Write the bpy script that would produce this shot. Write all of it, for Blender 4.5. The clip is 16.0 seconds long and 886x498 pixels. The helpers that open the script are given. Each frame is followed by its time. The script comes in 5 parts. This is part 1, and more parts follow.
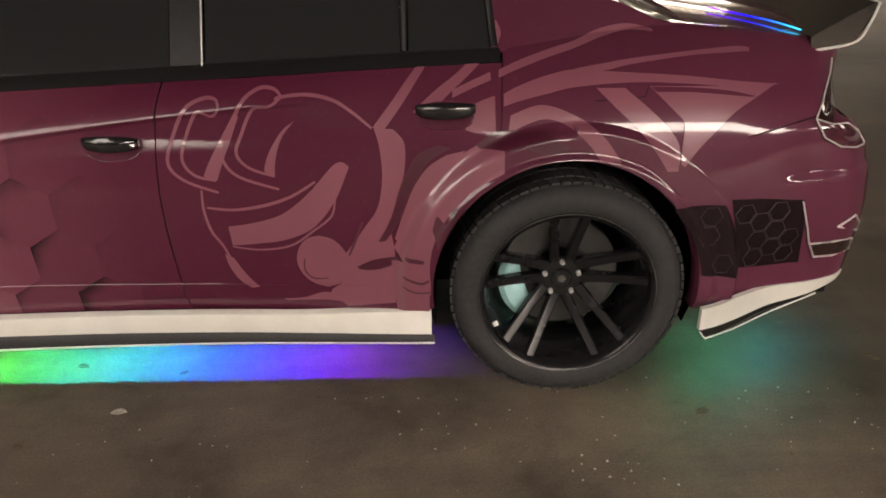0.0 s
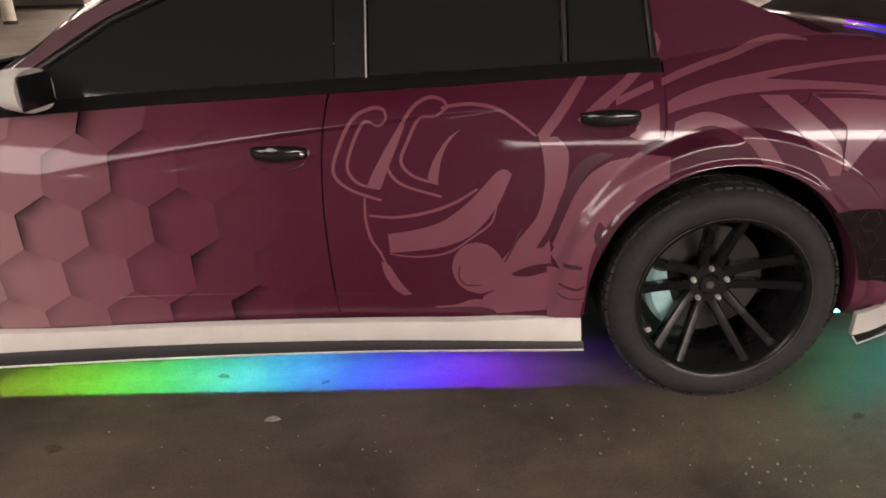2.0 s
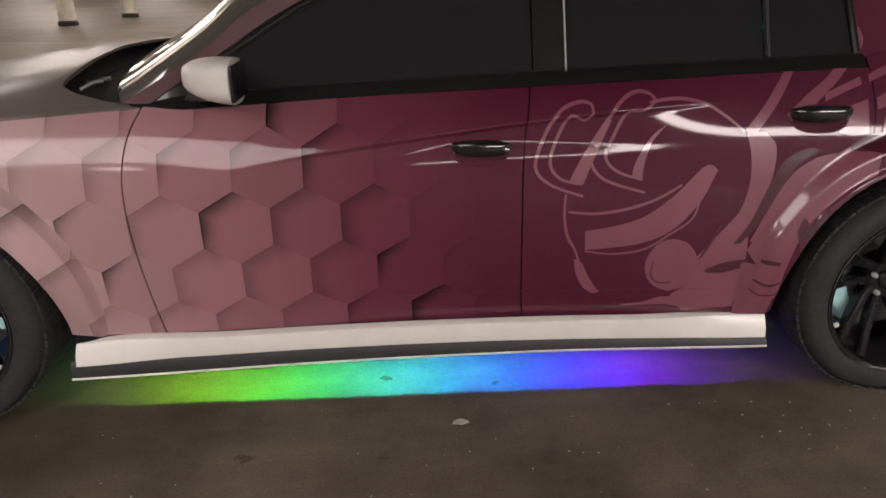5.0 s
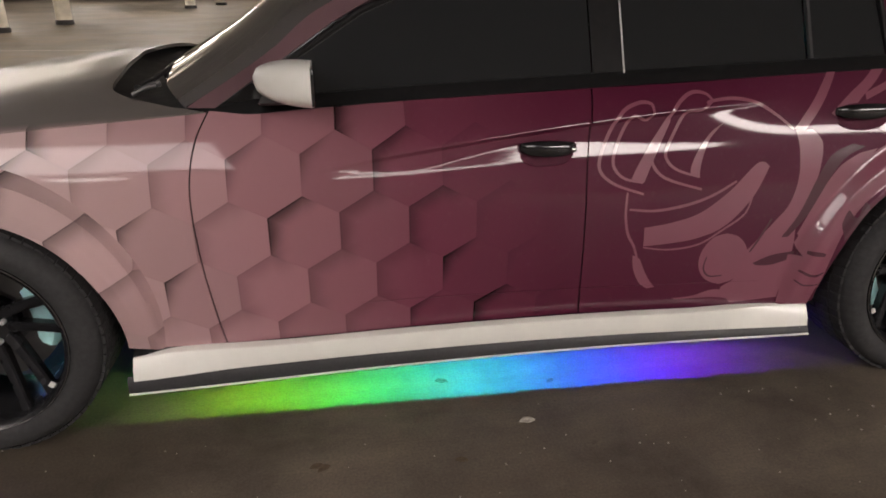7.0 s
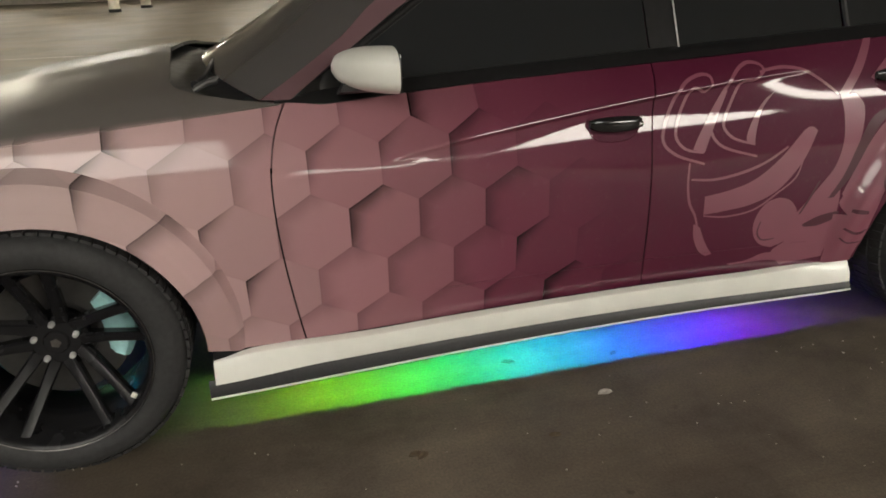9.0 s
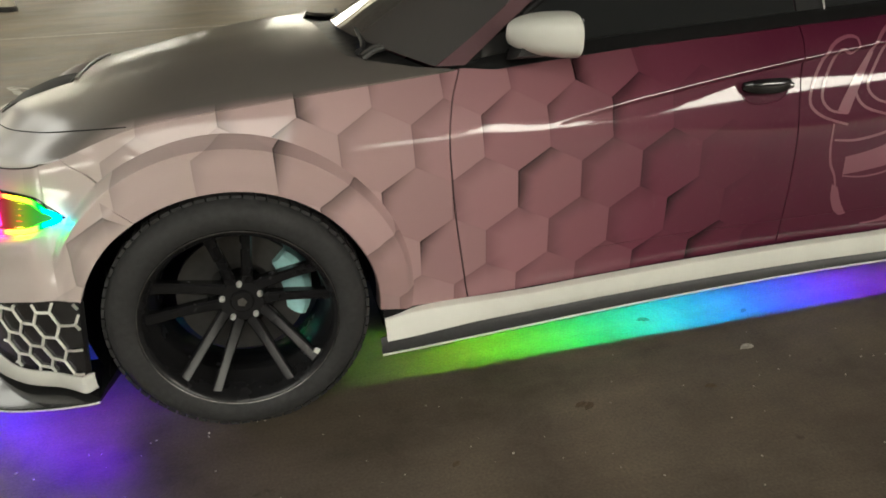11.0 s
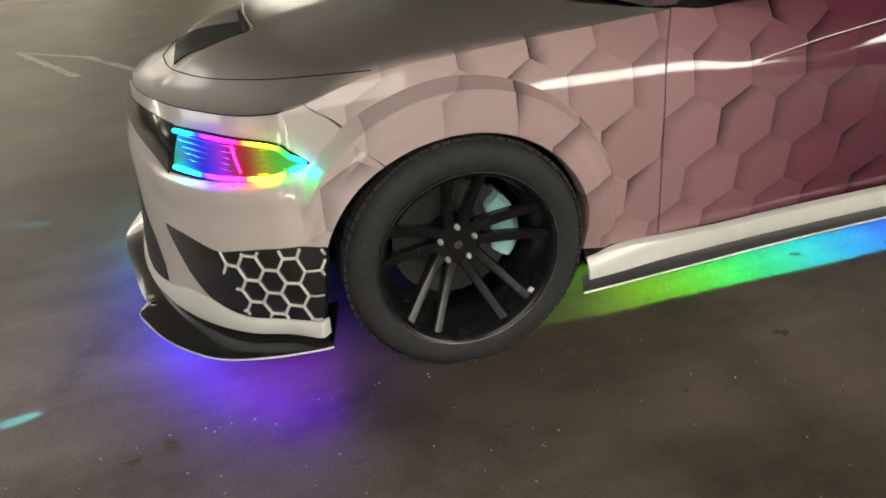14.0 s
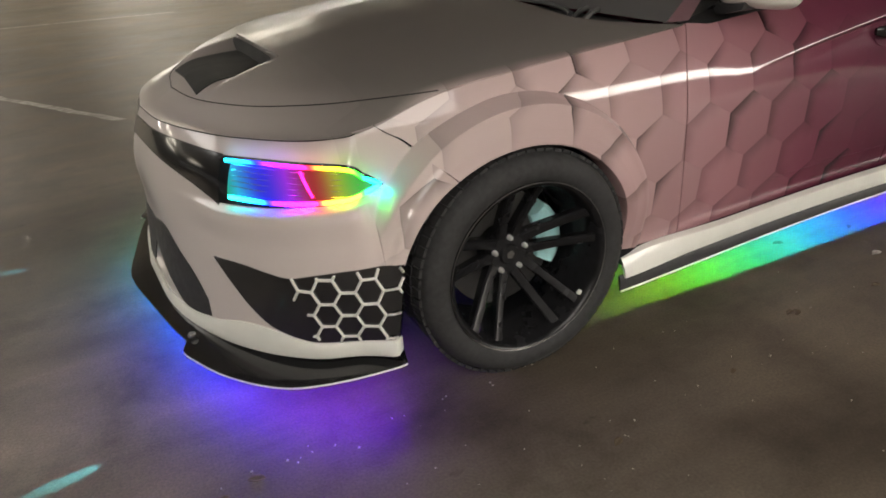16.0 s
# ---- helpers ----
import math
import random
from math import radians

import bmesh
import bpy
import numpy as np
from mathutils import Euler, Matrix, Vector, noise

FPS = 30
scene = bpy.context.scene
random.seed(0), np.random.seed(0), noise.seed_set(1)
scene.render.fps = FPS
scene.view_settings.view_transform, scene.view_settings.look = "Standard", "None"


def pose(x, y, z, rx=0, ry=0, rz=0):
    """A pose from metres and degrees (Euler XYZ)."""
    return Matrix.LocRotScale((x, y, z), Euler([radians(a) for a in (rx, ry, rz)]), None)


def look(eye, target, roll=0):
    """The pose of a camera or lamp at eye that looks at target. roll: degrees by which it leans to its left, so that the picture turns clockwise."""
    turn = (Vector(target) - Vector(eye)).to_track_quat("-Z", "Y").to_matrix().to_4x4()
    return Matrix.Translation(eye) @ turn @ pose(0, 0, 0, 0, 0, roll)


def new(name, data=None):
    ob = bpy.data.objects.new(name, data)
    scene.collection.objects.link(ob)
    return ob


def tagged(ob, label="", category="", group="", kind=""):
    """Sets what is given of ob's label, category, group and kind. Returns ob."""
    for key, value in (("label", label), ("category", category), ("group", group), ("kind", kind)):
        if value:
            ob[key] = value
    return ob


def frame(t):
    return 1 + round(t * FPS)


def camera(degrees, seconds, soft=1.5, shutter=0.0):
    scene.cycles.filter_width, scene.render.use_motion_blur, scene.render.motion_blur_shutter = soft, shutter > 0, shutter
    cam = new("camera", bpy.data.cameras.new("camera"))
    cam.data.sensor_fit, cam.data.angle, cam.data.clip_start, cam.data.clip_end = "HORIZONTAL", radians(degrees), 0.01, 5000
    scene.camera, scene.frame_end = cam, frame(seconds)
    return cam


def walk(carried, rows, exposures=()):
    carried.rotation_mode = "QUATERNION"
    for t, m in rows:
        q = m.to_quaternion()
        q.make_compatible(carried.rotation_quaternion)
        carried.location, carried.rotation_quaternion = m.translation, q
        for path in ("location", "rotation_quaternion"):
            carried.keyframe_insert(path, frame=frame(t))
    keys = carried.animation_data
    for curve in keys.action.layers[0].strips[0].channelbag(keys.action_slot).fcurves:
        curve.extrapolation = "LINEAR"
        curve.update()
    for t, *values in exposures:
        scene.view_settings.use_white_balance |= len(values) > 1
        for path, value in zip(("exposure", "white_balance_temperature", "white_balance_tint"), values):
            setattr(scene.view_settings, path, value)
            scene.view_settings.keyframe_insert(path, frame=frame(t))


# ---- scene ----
cam = camera(64.9, 16.0, soft=1.75)
PATH = [
    (0, (-0.37, -2.014, 1.397), (-0.382, -0.193, 0.571), -1.1),
    (0.5, (-0.48, -2.055, 1.374), (-0.485, -0.229, 0.56), -0.6),
    (1, (-0.584, -2.118, 1.342), (-0.621, -0.268, 0.584), -1.1),
    (1.5, (-0.677, -2.125, 1.322), (-0.733, -0.256, 0.612), -1.3),
    (2, (-0.839, -2.079, 1.345), (-0.869, -0.221, 0.606), -1.6),
    (2.5, (-0.986, -2.051, 1.343), (-0.992, -0.196, 0.594), -1.4),
    (3, (-1.095, -2.04, 1.367), (-1.077, -0.2, 0.584), -0.1),
    (3.5, (-1.206, -2.077, 1.347), (-1.161, -0.233, 0.574), 0.3),
    (4, (-1.318, -2.089, 1.355), (-1.259, -0.252, 0.566), 0.3),
    (4.5, (-1.439, -2.06, 1.346), (-1.38, -0.214, 0.579), -0.1),
    (5, (-1.585, -2.01, 1.343), (-1.49, -0.159, 0.59), -0.5),
    (7.5, (-2.079, -1.98, 1.332), (-1.747, -0.15, 0.597), -0.6),
    (8, (-2.206, -1.933, 1.321), (-1.787, -0.126, 0.574), -1.4),
    (8.2, (-2.251, -1.924, 1.31), (-1.806, -0.123, 0.561), -1.5),
    (10.3, (-2.66, -1.951, 1.316), (-2.266, -0.147, 0.55), -3.0),
    (10.5, (-2.729, -1.936, 1.321), (-2.328, -0.14, 0.539), -3.1),
    (11, (-2.862, -1.91, 1.32), (-2.466, -0.129, 0.502), -2.9),
    (11.5, (-2.981, -1.93, 1.302), (-2.616, -0.143, 0.482), -2.6),
    (12, (-3.123, -1.937, 1.312), (-2.75, -0.159, 0.476), -2.6),
    (12.5, (-3.248, -1.885, 1.341), (-2.829, -0.13, 0.477), -3.0),
    (13, (-3.388, -1.828, 1.327), (-2.941, -0.095, 0.434), -3.5),
    (13.5, (-3.51, -1.791, 1.318), (-3.035, -0.082, 0.393), -3.5),
    (14, (-3.605, -1.783, 1.31), (-3.122, -0.07, 0.397), -3.4),
    (14.5, (-3.735, -1.813, 1.297), (-3.173, -0.094, 0.442), -2.8),
    (15, (-3.831, -1.801, 1.32), (-3.188, -0.103, 0.482), -2.3),
    (15.5, (-3.938, -1.74, 1.335), (-3.234, -0.071, 0.487), -3.2),
    (16, (-4.083, -1.66, 1.337), (-3.305, -0.036, 0.466), -3.5),
]
walk(cam, [(t, look(eye, target, roll)) for t, eye, target, roll in PATH], [(0.0, 0.38, 6900, 20), (1.5, 0.26, 6800, 24), (2.5, 0.10, 6650, 30), (4.0, 0.08, 6600, 25), (5.0, 0.07, 6350, 25), (8.0, 0.10, 6400, 16), (10.5, 0.22, 6450, 5), (11.2, 0.14, 6450, 7), (12.0, 0.02, 6450, 13), (13.0, 0.16, 6450, 13), (14.5, 0.22, 6450, 9), (16.0, 0.20, 6400, 13)])

# ---------------------------------------------------------------- light
PANEL = 19.0
world = bpy.data.worlds.new("night")
scene.world = world
world.use_nodes = True
wbg = world.node_tree.nodes["Background"]
wbg.inputs[0].default_value = (0.205, 0.190, 0.168, 1)
wbg.inputs[1].default_value = 1.0


# ---------------------------------------------------------------- materials
def mat(name):
    m = bpy.data.materials.new(name)
    m.use_nodes = True
    return m, m.node_tree.nodes, m.node_tree.links, m.node_tree.nodes["Principled BSDF"]


def noise_node(nodes, links, scale, detail=4.0, rough=0.55, src="Object", distort=0.0):
    co = nodes.new("ShaderNodeTexCoord")
    n = nodes.new("ShaderNodeTexNoise")
    n.inputs["Scale"].default_value = scale
    n.inputs["Detail"].default_value = detail
    n.inputs["Roughness"].default_value = rough
    n.inputs["Distortion"].default_value = distort
    links.new(co.outputs[src], n.inputs["Vector"])
    return n.outputs["Fac"]


def ramp(nodes, links, fac, stops):
    r = nodes.new("ShaderNodeValToRGB")
    el = r.color_ramp.elements
    while len(el) < len(stops):
        el.new(0.5)
    for e, (p, c) in zip(el, stops):
        e.position = p
        e.color = (*c, 1)
    links.new(fac, r.inputs["Fac"])
    return r.outputs["Color"]


def math_node(nodes, links, op, a, b=None, c=None, clamp=False):
    n = nodes.new("ShaderNodeMath")
    n.operation = op
    n.use_clamp = clamp
    for i, v in enumerate((a, b, c)):
        if v is None:
            continue
        if isinstance(v, (int, float)):
            n.inputs[i].default_value = v
        else:
            links.new(v, n.inputs[i])
    return n.outputs[0]


def mix_node(nodes, links, fac, a, b, blend="MIX"):
    n = nodes.new("ShaderNodeMix")
    n.data_type, n.blend_type = "RGBA", blend
    for sock, v in ((n.inputs["Factor"], fac), (n.inputs[6], a), (n.inputs[7], b)):
        if isinstance(v, (int, float)):
            sock.default_value = v
        elif isinstance(v, tuple):
            sock.default_value = (*v, 1)
        else:
            links.new(v, sock)
    return n.outputs[2]


def smooth(nodes, links, v, lo, hi):
    n = nodes.new("ShaderNodeMapRange")
    n.interpolation_type = "SMOOTHSTEP"
    n.inputs["From Min"].default_value, n.inputs["From Max"].default_value = lo, hi
    links.new(v, n.inputs["Value"])
    return n.outputs["Result"]


def bump(nodes, links, bsdf, height, strength=0.2, dist=0.002):
    b = nodes.new("ShaderNodeBump")
    b.inputs["Strength"].default_value, b.inputs["Distance"].default_value = strength, dist
    links.new(height, b.inputs["Height"])
    links.new(b.outputs["Normal"], bsdf.inputs["Normal"])


def simple(name, colour, rough=0.5, metal=0.0, coat=0.0, vary=0.15, scale=40.0, bumpy=0.0, spec=0.5):
    m, nodes, links, b = mat(name)
    f = noise_node(nodes, links, scale)
    lo = tuple(c * (1 - vary) for c in colour)
    hi = tuple(min(1, c * (1 + vary)) for c in colour)
    links.new(ramp(nodes, links, f, [(0.3, lo), (0.7, hi)]), b.inputs["Base Color"])
    b.inputs["Metallic"].default_value = metal
    b.inputs["Specular IOR Level"].default_value = spec
    r2 = noise_node(nodes, links, scale * 0.23, 3)
    links.new(math_node(nodes, links, "MULTIPLY_ADD", r2, rough * 0.5, rough * 0.75), b.inputs["Roughness"])
    if coat:
        b.inputs["Coat Weight"].default_value = coat
        b.inputs["Coat Roughness"].default_value = 0.04
    if bumpy:
        bump(nodes, links, b, f, bumpy)
    return m


HEX_W, HEX_A = 0.207, 0.1159
HEX_X, HEX_Z, HEX_TILT = -2.4113, 0.7865, 0.025


def wrap_material(name, hood=False, shift=0.0):
    """Vinyl wrap: burgundy at the tail, fading to pale pink at the nose, with hexagonal plates printed on the front half."""
    m, nodes, links, b = mat(name)
    geo = nodes.new("ShaderNodeTexCoord")
    sep = nodes.new("ShaderNodeSeparateXYZ")
    links.new(geo.outputs["Object"], sep.inputs[0])
    X, Y, Z = sep.outputs
    M = lambda op, a, c=None, d=None, clamp=False: math_node(nodes, links, op, a, c, d, clamp)
    # hexagonal cells: width 1 in cell units, rows 0.866 apart
    px = M("DIVIDE", M("SUBTRACT", X, HEX_X + shift), HEX_W)
    pz = M("MULTIPLY", M("SUBTRACT", M("SUBTRACT", Z, HEX_Z), M("MULTIPLY", M("SUBTRACT", X, HEX_X + shift), HEX_TILT)), 0.57735 / HEX_A)
    R3 = 1.7320508

    def wrapc(v, size, off):
        t = M("ADD", v, off)
        return M("SUBTRACT", M("FLOORED_MODULO", t, size), size / 2)

    ax, az = wrapc(px, 1.0, 0.5), wrapc(pz, R3, R3 / 2)
    bx, bz = wrapc(px, 1.0, 0.0), wrapc(pz, R3, 0.0)
    la = M("ADD", M("MULTIPLY", ax, ax), M("MULTIPLY", az, az))
    lb = M("ADD", M("MULTIPLY", bx, bx), M("MULTIPLY", bz, bz))
    pick = M("LESS_THAN", la, lb)
    gx = M("ADD", bx, M("MULTIPLY", pick, M("SUBTRACT", ax, bx)))
    gz = M("ADD", bz, M("MULTIPLY", pick, M("SUBTRACT", az, bz)))
    cx, cz = M("SUBTRACT", px, gx), M("SUBTRACT", pz, gz)
    agx, agz = M("ABSOLUTE", gx), M("ABSOLUTE", gz)
    d2 = M("ADD", M("MULTIPLY", agx, 0.5), M("MULTIPLY", agz, R3 / 2))
    edge = M("MAXIMUM", agx, d2)  # 0.5 on the border
    idv = nodes.new("ShaderNodeCombineXYZ")
    links.new(M("ROUND", M("MULTIPLY", cx, 2.0)), idv.inputs[0])
    links.new(M("ROUND", M("MULTIPLY", cz, 4.0)), idv.inputs[1])
    wn = nodes.new("ShaderNodeTexWhiteNoise")
    links.new(idv.outputs[0], wn.inputs["Vector"])
    rnd = wn.outputs["Value"]
    # printed plates: each plate has its own tone and darkens towards its upper borders, where the next one overlaps it
    side = M("MULTIPLY_ADD", gx, -0.85, M("MULTIPLY", gz, 0.55))
    lee = smooth(nodes, links, M("ADD", side, M("MULTIPLY_ADD", rnd, 0.5, -0.25)), 0.0, 0.42)
    near = smooth(nodes, links, edge, 0.06, 0.51)
    rim = smooth(nodes, links, edge, 0.465, 0.50)
    wn2 = nodes.new("ShaderNodeTexWhiteNoise")
    wn2.noise_dimensions = "4D"
    wn2.inputs["W"].default_value = 7.3
    links.new(idv.outputs[0], wn2.inputs["Vector"])
    xc, zc = M("MULTIPLY_ADD", cx, HEX_W, HEX_X + shift), M("MULTIPLY_ADD", cz, HEX_A * 1.7320508, HEX_Z)
    along = M("MULTIPLY_ADD", zc, 0.6, xc)
    deep = M("ADD", M("MULTIPLY_ADD", wn2.outputs["Value"], 0.85, 0.25), M("MULTIPLY", smooth(nodes, links, along, -1.50, -1.34), 0.45))
    dark = M("MULTIPLY", M("MULTIPLY", M("MULTIPLY", near, near), lee), M("MULTIPLY", deep, 0.74))
    line = M("MULTIPLY", M("MULTIPLY", rim, M("MULTIPLY_ADD", lee, 0.14, 0.04)), deep)
    tone = M("SUBTRACT", M("MULTIPLY_ADD", rnd, 0.16, 0.96), M("ADD", dark, line), clamp=False)
    reach = smooth(nodes, links, along, -1.06, -1.28)
    nose = smooth(nodes, links, X, -3.62, -3.30)
    amount = M("MULTIPLY", reach, nose)
    XB = M("MULTIPLY_ADD", M("SUBTRACT", xc, X), M("MULTIPLY", amount, 0.6), X)
    # last stops are lightened in place of extra light and haze at the tail
    base = ramp(nodes, links, M("MULTIPLY_ADD", XB, 1 / 5.2, 4.1 / 5.2, clamp=True),
                [(0.0, (0.54, 0.505, 0.475)), (0.12, (0.53, 0.455, 0.425)), (0.26, (0.45, 0.312, 0.308)), (0.36, (0.305, 0.148, 0.165)), (0.45, (0.140, 0.034, 0.058)),
                 (0.53, (0.090, 0.0135, 0.034)), (0.60, (0.080, 0.0110, 0.0305)), (0.72, (0.090, 0.0170, 0.0385)), (0.80, (0.096, 0.0210, 0.0430)), (1.0, (0.128, 0.028, 0.058))])
    fac = M("MULTIPLY_ADD", M("SUBTRACT", tone, 1.0), amount, 1.0)
    col = mix_node(nodes, links, 1.0, base, (1, 1, 1), "MULTIPLY")
    comb = nodes.new("ShaderNodeCombineColor")
    for i in range(3):
        links.new(fac, comb.inputs[i])
    col = mix_node(nodes, links, 1.0, col, comb.outputs[0], "MULTIPLY")
    if hood:
        near = M("SUBTRACT", 1.0, M("ABSOLUTE", M("SUBTRACT", Y, 1.0)))
        up = smooth(nodes, links, M("ADD", near, M("MULTIPLY", noise_node(nodes, links, 9.0), 0.02)), 0.0, 0.075)
        front = smooth(nodes, links, X, -4.02, -3.35)
        col = mix_node(nodes, links, M("MULTIPLY", up, front), col, (0.150, 0.136, 0.124))
    dust = noise_node(nodes, links, 55.0, 6)
    col = mix_node(nodes, links, M("MULTIPLY", smooth(nodes, links, dust, 0.55, 0.8), 0.03), col, (0.35, 0.31, 0.28))
    links.new(col, b.inputs["Base Color"])
    b.inputs["Roughness"].default_value = 0.4
    b.inputs["Specular IOR Level"].default_value = 0.08
    b.inputs["Coat Weight"].default_value = 0.5 if hood else 0.9
    b.inputs["Coat Roughness"].default_value = 0.16 if hood else 0.07
    wob = noise_node(nodes, links, 7.0, 2)
    bump(nodes, links, b, wob, 0.05, 0.01)
    return m


WRAP = wrap_material("printed_vinyl_wrap")
HOOD = wrap_material("hood_vinyl_wrap", hood=True)
FLARE_WRAP = wrap_material("flare_vinyl_wrap", shift=0.03)
PILLAR_WRAP = simple("dark_pink_pillar_wrap", (0.15, 0.085, 0.095), 0.3, coat=0.8, vary=0.08, scale=3)
TRIM = simple("black_window_trim", (0.012, 0.012, 0.0125), 0.35, vary=0.2, spec=0.3)
GRAPHIC = simple("pink_vinyl_graphic", (0.222, 0.074, 0.105), 0.3, coat=0.8, vary=0.08, scale=3)
GRAPHIC_DARK = simple("dark_vinyl_graphic", (0.060, 0.008, 0.022), 0.3, coat=0.8, vary=0.08, scale=3)
WHITE = simple("white_painted_trim", (0.72, 0.72, 0.66), 0.35, coat=0.4, vary=0.05, scale=9)
GLOSS_BLACK = simple("gloss_black_plastic", (0.012, 0.012, 0.013), 0.16, coat=0.5, vary=0.2)
SATIN_BLACK = simple("satin_black_plastic", (0.022, 0.022, 0.023), 0.5, vary=0.2, bumpy=0.1, scale=120)
RUBBER = simple("tyre_rubber", (0.022, 0.022, 0.0225), 0.75, vary=0.3, scale=60, bumpy=0.15)
WHEEL = simple("gloss_black_alloy", (0.011, 0.011, 0.012), 0.26, metal=0.0, coat=0.0, vary=0.2, spec=0.28)
STEEL = simple("brake_steel", (0.22, 0.21, 0.20), 0.38, metal=1.0, vary=0.2, scale=90)
CHROME = simple("bright_steel", (0.75, 0.75, 0.75), 0.15, metal=1.0, vary=0.05)
DISC = simple("brake_disc_iron", (0.10, 0.098, 0.095), 0.42, metal=0.6, vary=0.12, scale=30)
LUG = simple("zinc_lug_nut", (0.66, 0.66, 0.64), 0.35, metal=0.35, vary=0.05)
TEAL = simple("teal_caliper_paint", (0.42, 0.74, 0.74), 0.35, coat=0.5, vary=0.1)
LINER = simple("arch_liner_felt", (0.010, 0.010, 0.011), 0.9, vary=0.3, spec=0.2)
CONCRETE = simple("ceiling_concrete", (0.22, 0.205, 0.185), 0.85, vary=0.2, scale=2.0, bumpy=0.2)


def glass_material(name, tint):
    m, nodes, links, b = mat(name)
    b.inputs["Base Color"].default_value = (*tint, 1)
    b.inputs["Roughness"].default_value = 0.03
    b.inputs["Specular IOR Level"].default_value = 0.5
    f = noise_node(nodes, links, 30.0, 5)
    links.new(math_node(nodes, links, "MULTIPLY_ADD", f, 0.05, 0.01), b.inputs["Roughness"])
    return m


TINT = glass_material("limo_tinted_glass", (0.019, 0.0205, 0.0215))
# grey base colour stands in for bright reflections on the windscreen
SCREEN = glass_material("windscreen_glass", (0.105, 0.100, 0.098))


def ground_material():
    m, nodes, links, b = mat("worn_asphalt")
    big = noise_node(nodes, links, 0.55, 5, 0.6, distort=0.4)
    mid = noise_node(nodes, links, 2.3, 7, 0.66, distort=0.15)
    fine = noise_node(nodes, links, 120.0, 3, 0.6)
    co = nodes.new("ShaderNodeTexCoord")
    turn = nodes.new("ShaderNodeMapping")
    turn.inputs["Rotation"].default_value = (0, 0, 0.22)
    turn.inputs["Scale"].default_value = (0.42, 1.9, 1.0)
    links.new(co.outputs["Object"], turn.inputs[0])
    sweep = nodes.new("ShaderNodeTexNoise")
    sweep.inputs["Scale"].default_value = 1.1
    sweep.inputs["Detail"].default_value = 5.0
    sweep.inputs["Roughness"].default_value = 0.62
    sweep.inputs["Distortion"].default_value = 0.5
    links.new(turn.outputs[0], sweep.inputs[0])
    streak = sweep.outputs[0]
    c1 = ramp(nodes, links, big, [(0.30, (0.083, 0.067, 0.050)), (0.70, (0.163, 0.137, 0.107))])
    c2 = ramp(nodes, links, mid, [(0.25, (0.36, 0.34, 0.33)), (0.48, (0.95, 0.95, 0.95)), (0.75, (1.40, 1.36, 1.30))])
    col = mix_node(nodes, links, 1.0, c1, c2, "MULTIPLY")
    c3 = ramp(nodes, links, fine, [(0.3, (0.8, 0.8, 0.8)), (0.7, (1.2, 1.2, 1.2))])
    col = mix_node(nodes, links, 1.0, col, c3, "MULTIPLY")
    c4 = ramp(nodes, links, streak, [(0.30, (0.70, 0.68, 0.66)), (0.50, (1.0, 1.0, 1.0)), (0.72, (1.42, 1.42, 1.40))])
    col = mix_node(nodes, links, 1.0, col, c4, "MULTIPLY")
    spot = smooth(nodes, links, noise_node(nodes, links, 9.0, 4, 0.5), 0.70, 0.78)
    col = mix_node(nodes, links, math_node(nodes, links, "MULTIPLY", spot, 0.6), col, (0.02, 0.017, 0.014))
    links.new(col, b.inputs["Base Color"])
    gloss = math_node(nodes, links, "MULTIPLY_ADD", mid, 0.40, 0.12)
    links.new(math_node(nodes, links, "MULTIPLY_ADD", streak, 0.42, gloss), b.inputs["Roughness"])
    b.inputs["Specular IOR Level"].default_value = 0.35
    h = math_node(nodes, links, "ADD", math_node(nodes, links, "MULTIPLY", fine, 0.5), mid)
    bump(nodes, links, b, h, 0.4, 0.005)
    return m


GROUND = ground_material()


def glow(name, strength, period, phase, axis=0, sat=1.0):
    """A glow as of colour-changing diodes: the hue runs along the strip."""
    m, nodes, links, b = mat(name)
    co = nodes.new("ShaderNodeTexCoord")
    sep = nodes.new("ShaderNodeSeparateXYZ")
    links.new(co.outputs["Object"], sep.inputs[0])
    hue = math_node(nodes, links, "FLOORED_MODULO", math_node(nodes, links, "MULTIPLY_ADD", sep.outputs[axis], 1 / period, phase), 1.0)
    hsv = nodes.new("ShaderNodeCombineColor")
    hsv.mode = "HSV"
    links.new(hue, hsv.inputs[0])
    hsv.inputs[1].default_value, hsv.inputs[2].default_value = sat, 1.0
    b.inputs["Base Color"].default_value = (0.02, 0.02, 0.02, 1)
    pure = nodes.new("ShaderNodeGamma")
    pure.inputs[1].default_value = 1.9
    links.new(hsv.outputs[0], pure.inputs[0])
    gain = mix_node(nodes, links, 1.0, pure.outputs[0], (0.75, 0.95, 1.65), "MULTIPLY")
    links.new(gain, b.inputs["Emission Color"])
    b.inputs["Emission Strength"].default_value = strength
    return m


def lamp_glow(name, colour, strength):
    m, nodes, links, b = mat(name)
    b.inputs["Emission Color"].default_value = (*colour, 1)
    b.inputs["Emission Strength"].default_value = strength
    return m


# ---------------------------------------------------------------- mesh helpers
def mesh_object(name, bm, material, sharp=None):
    me = bpy.data.meshes.new(name)
    bmesh.ops.recalc_face_normals(bm, faces=bm.faces)
    for f in bm.faces:
        f.smooth = True
    if sharp is not None:
        for e in bm.edges:
            if len(e.link_faces) == 2 and e.calc_face_angle(0) > radians(sharp):
                e.smooth = False
    bm.to_mesh(me)
    bm.free()
    me.materials.append(material)
    return new(name, me)


def part(name, bm, material, parent, label="", sharp=35):
    ob = mesh_object(name, bm, material, sharp)
    ob.parent = parent
    if label:
        tagged(ob, label)
    return ob


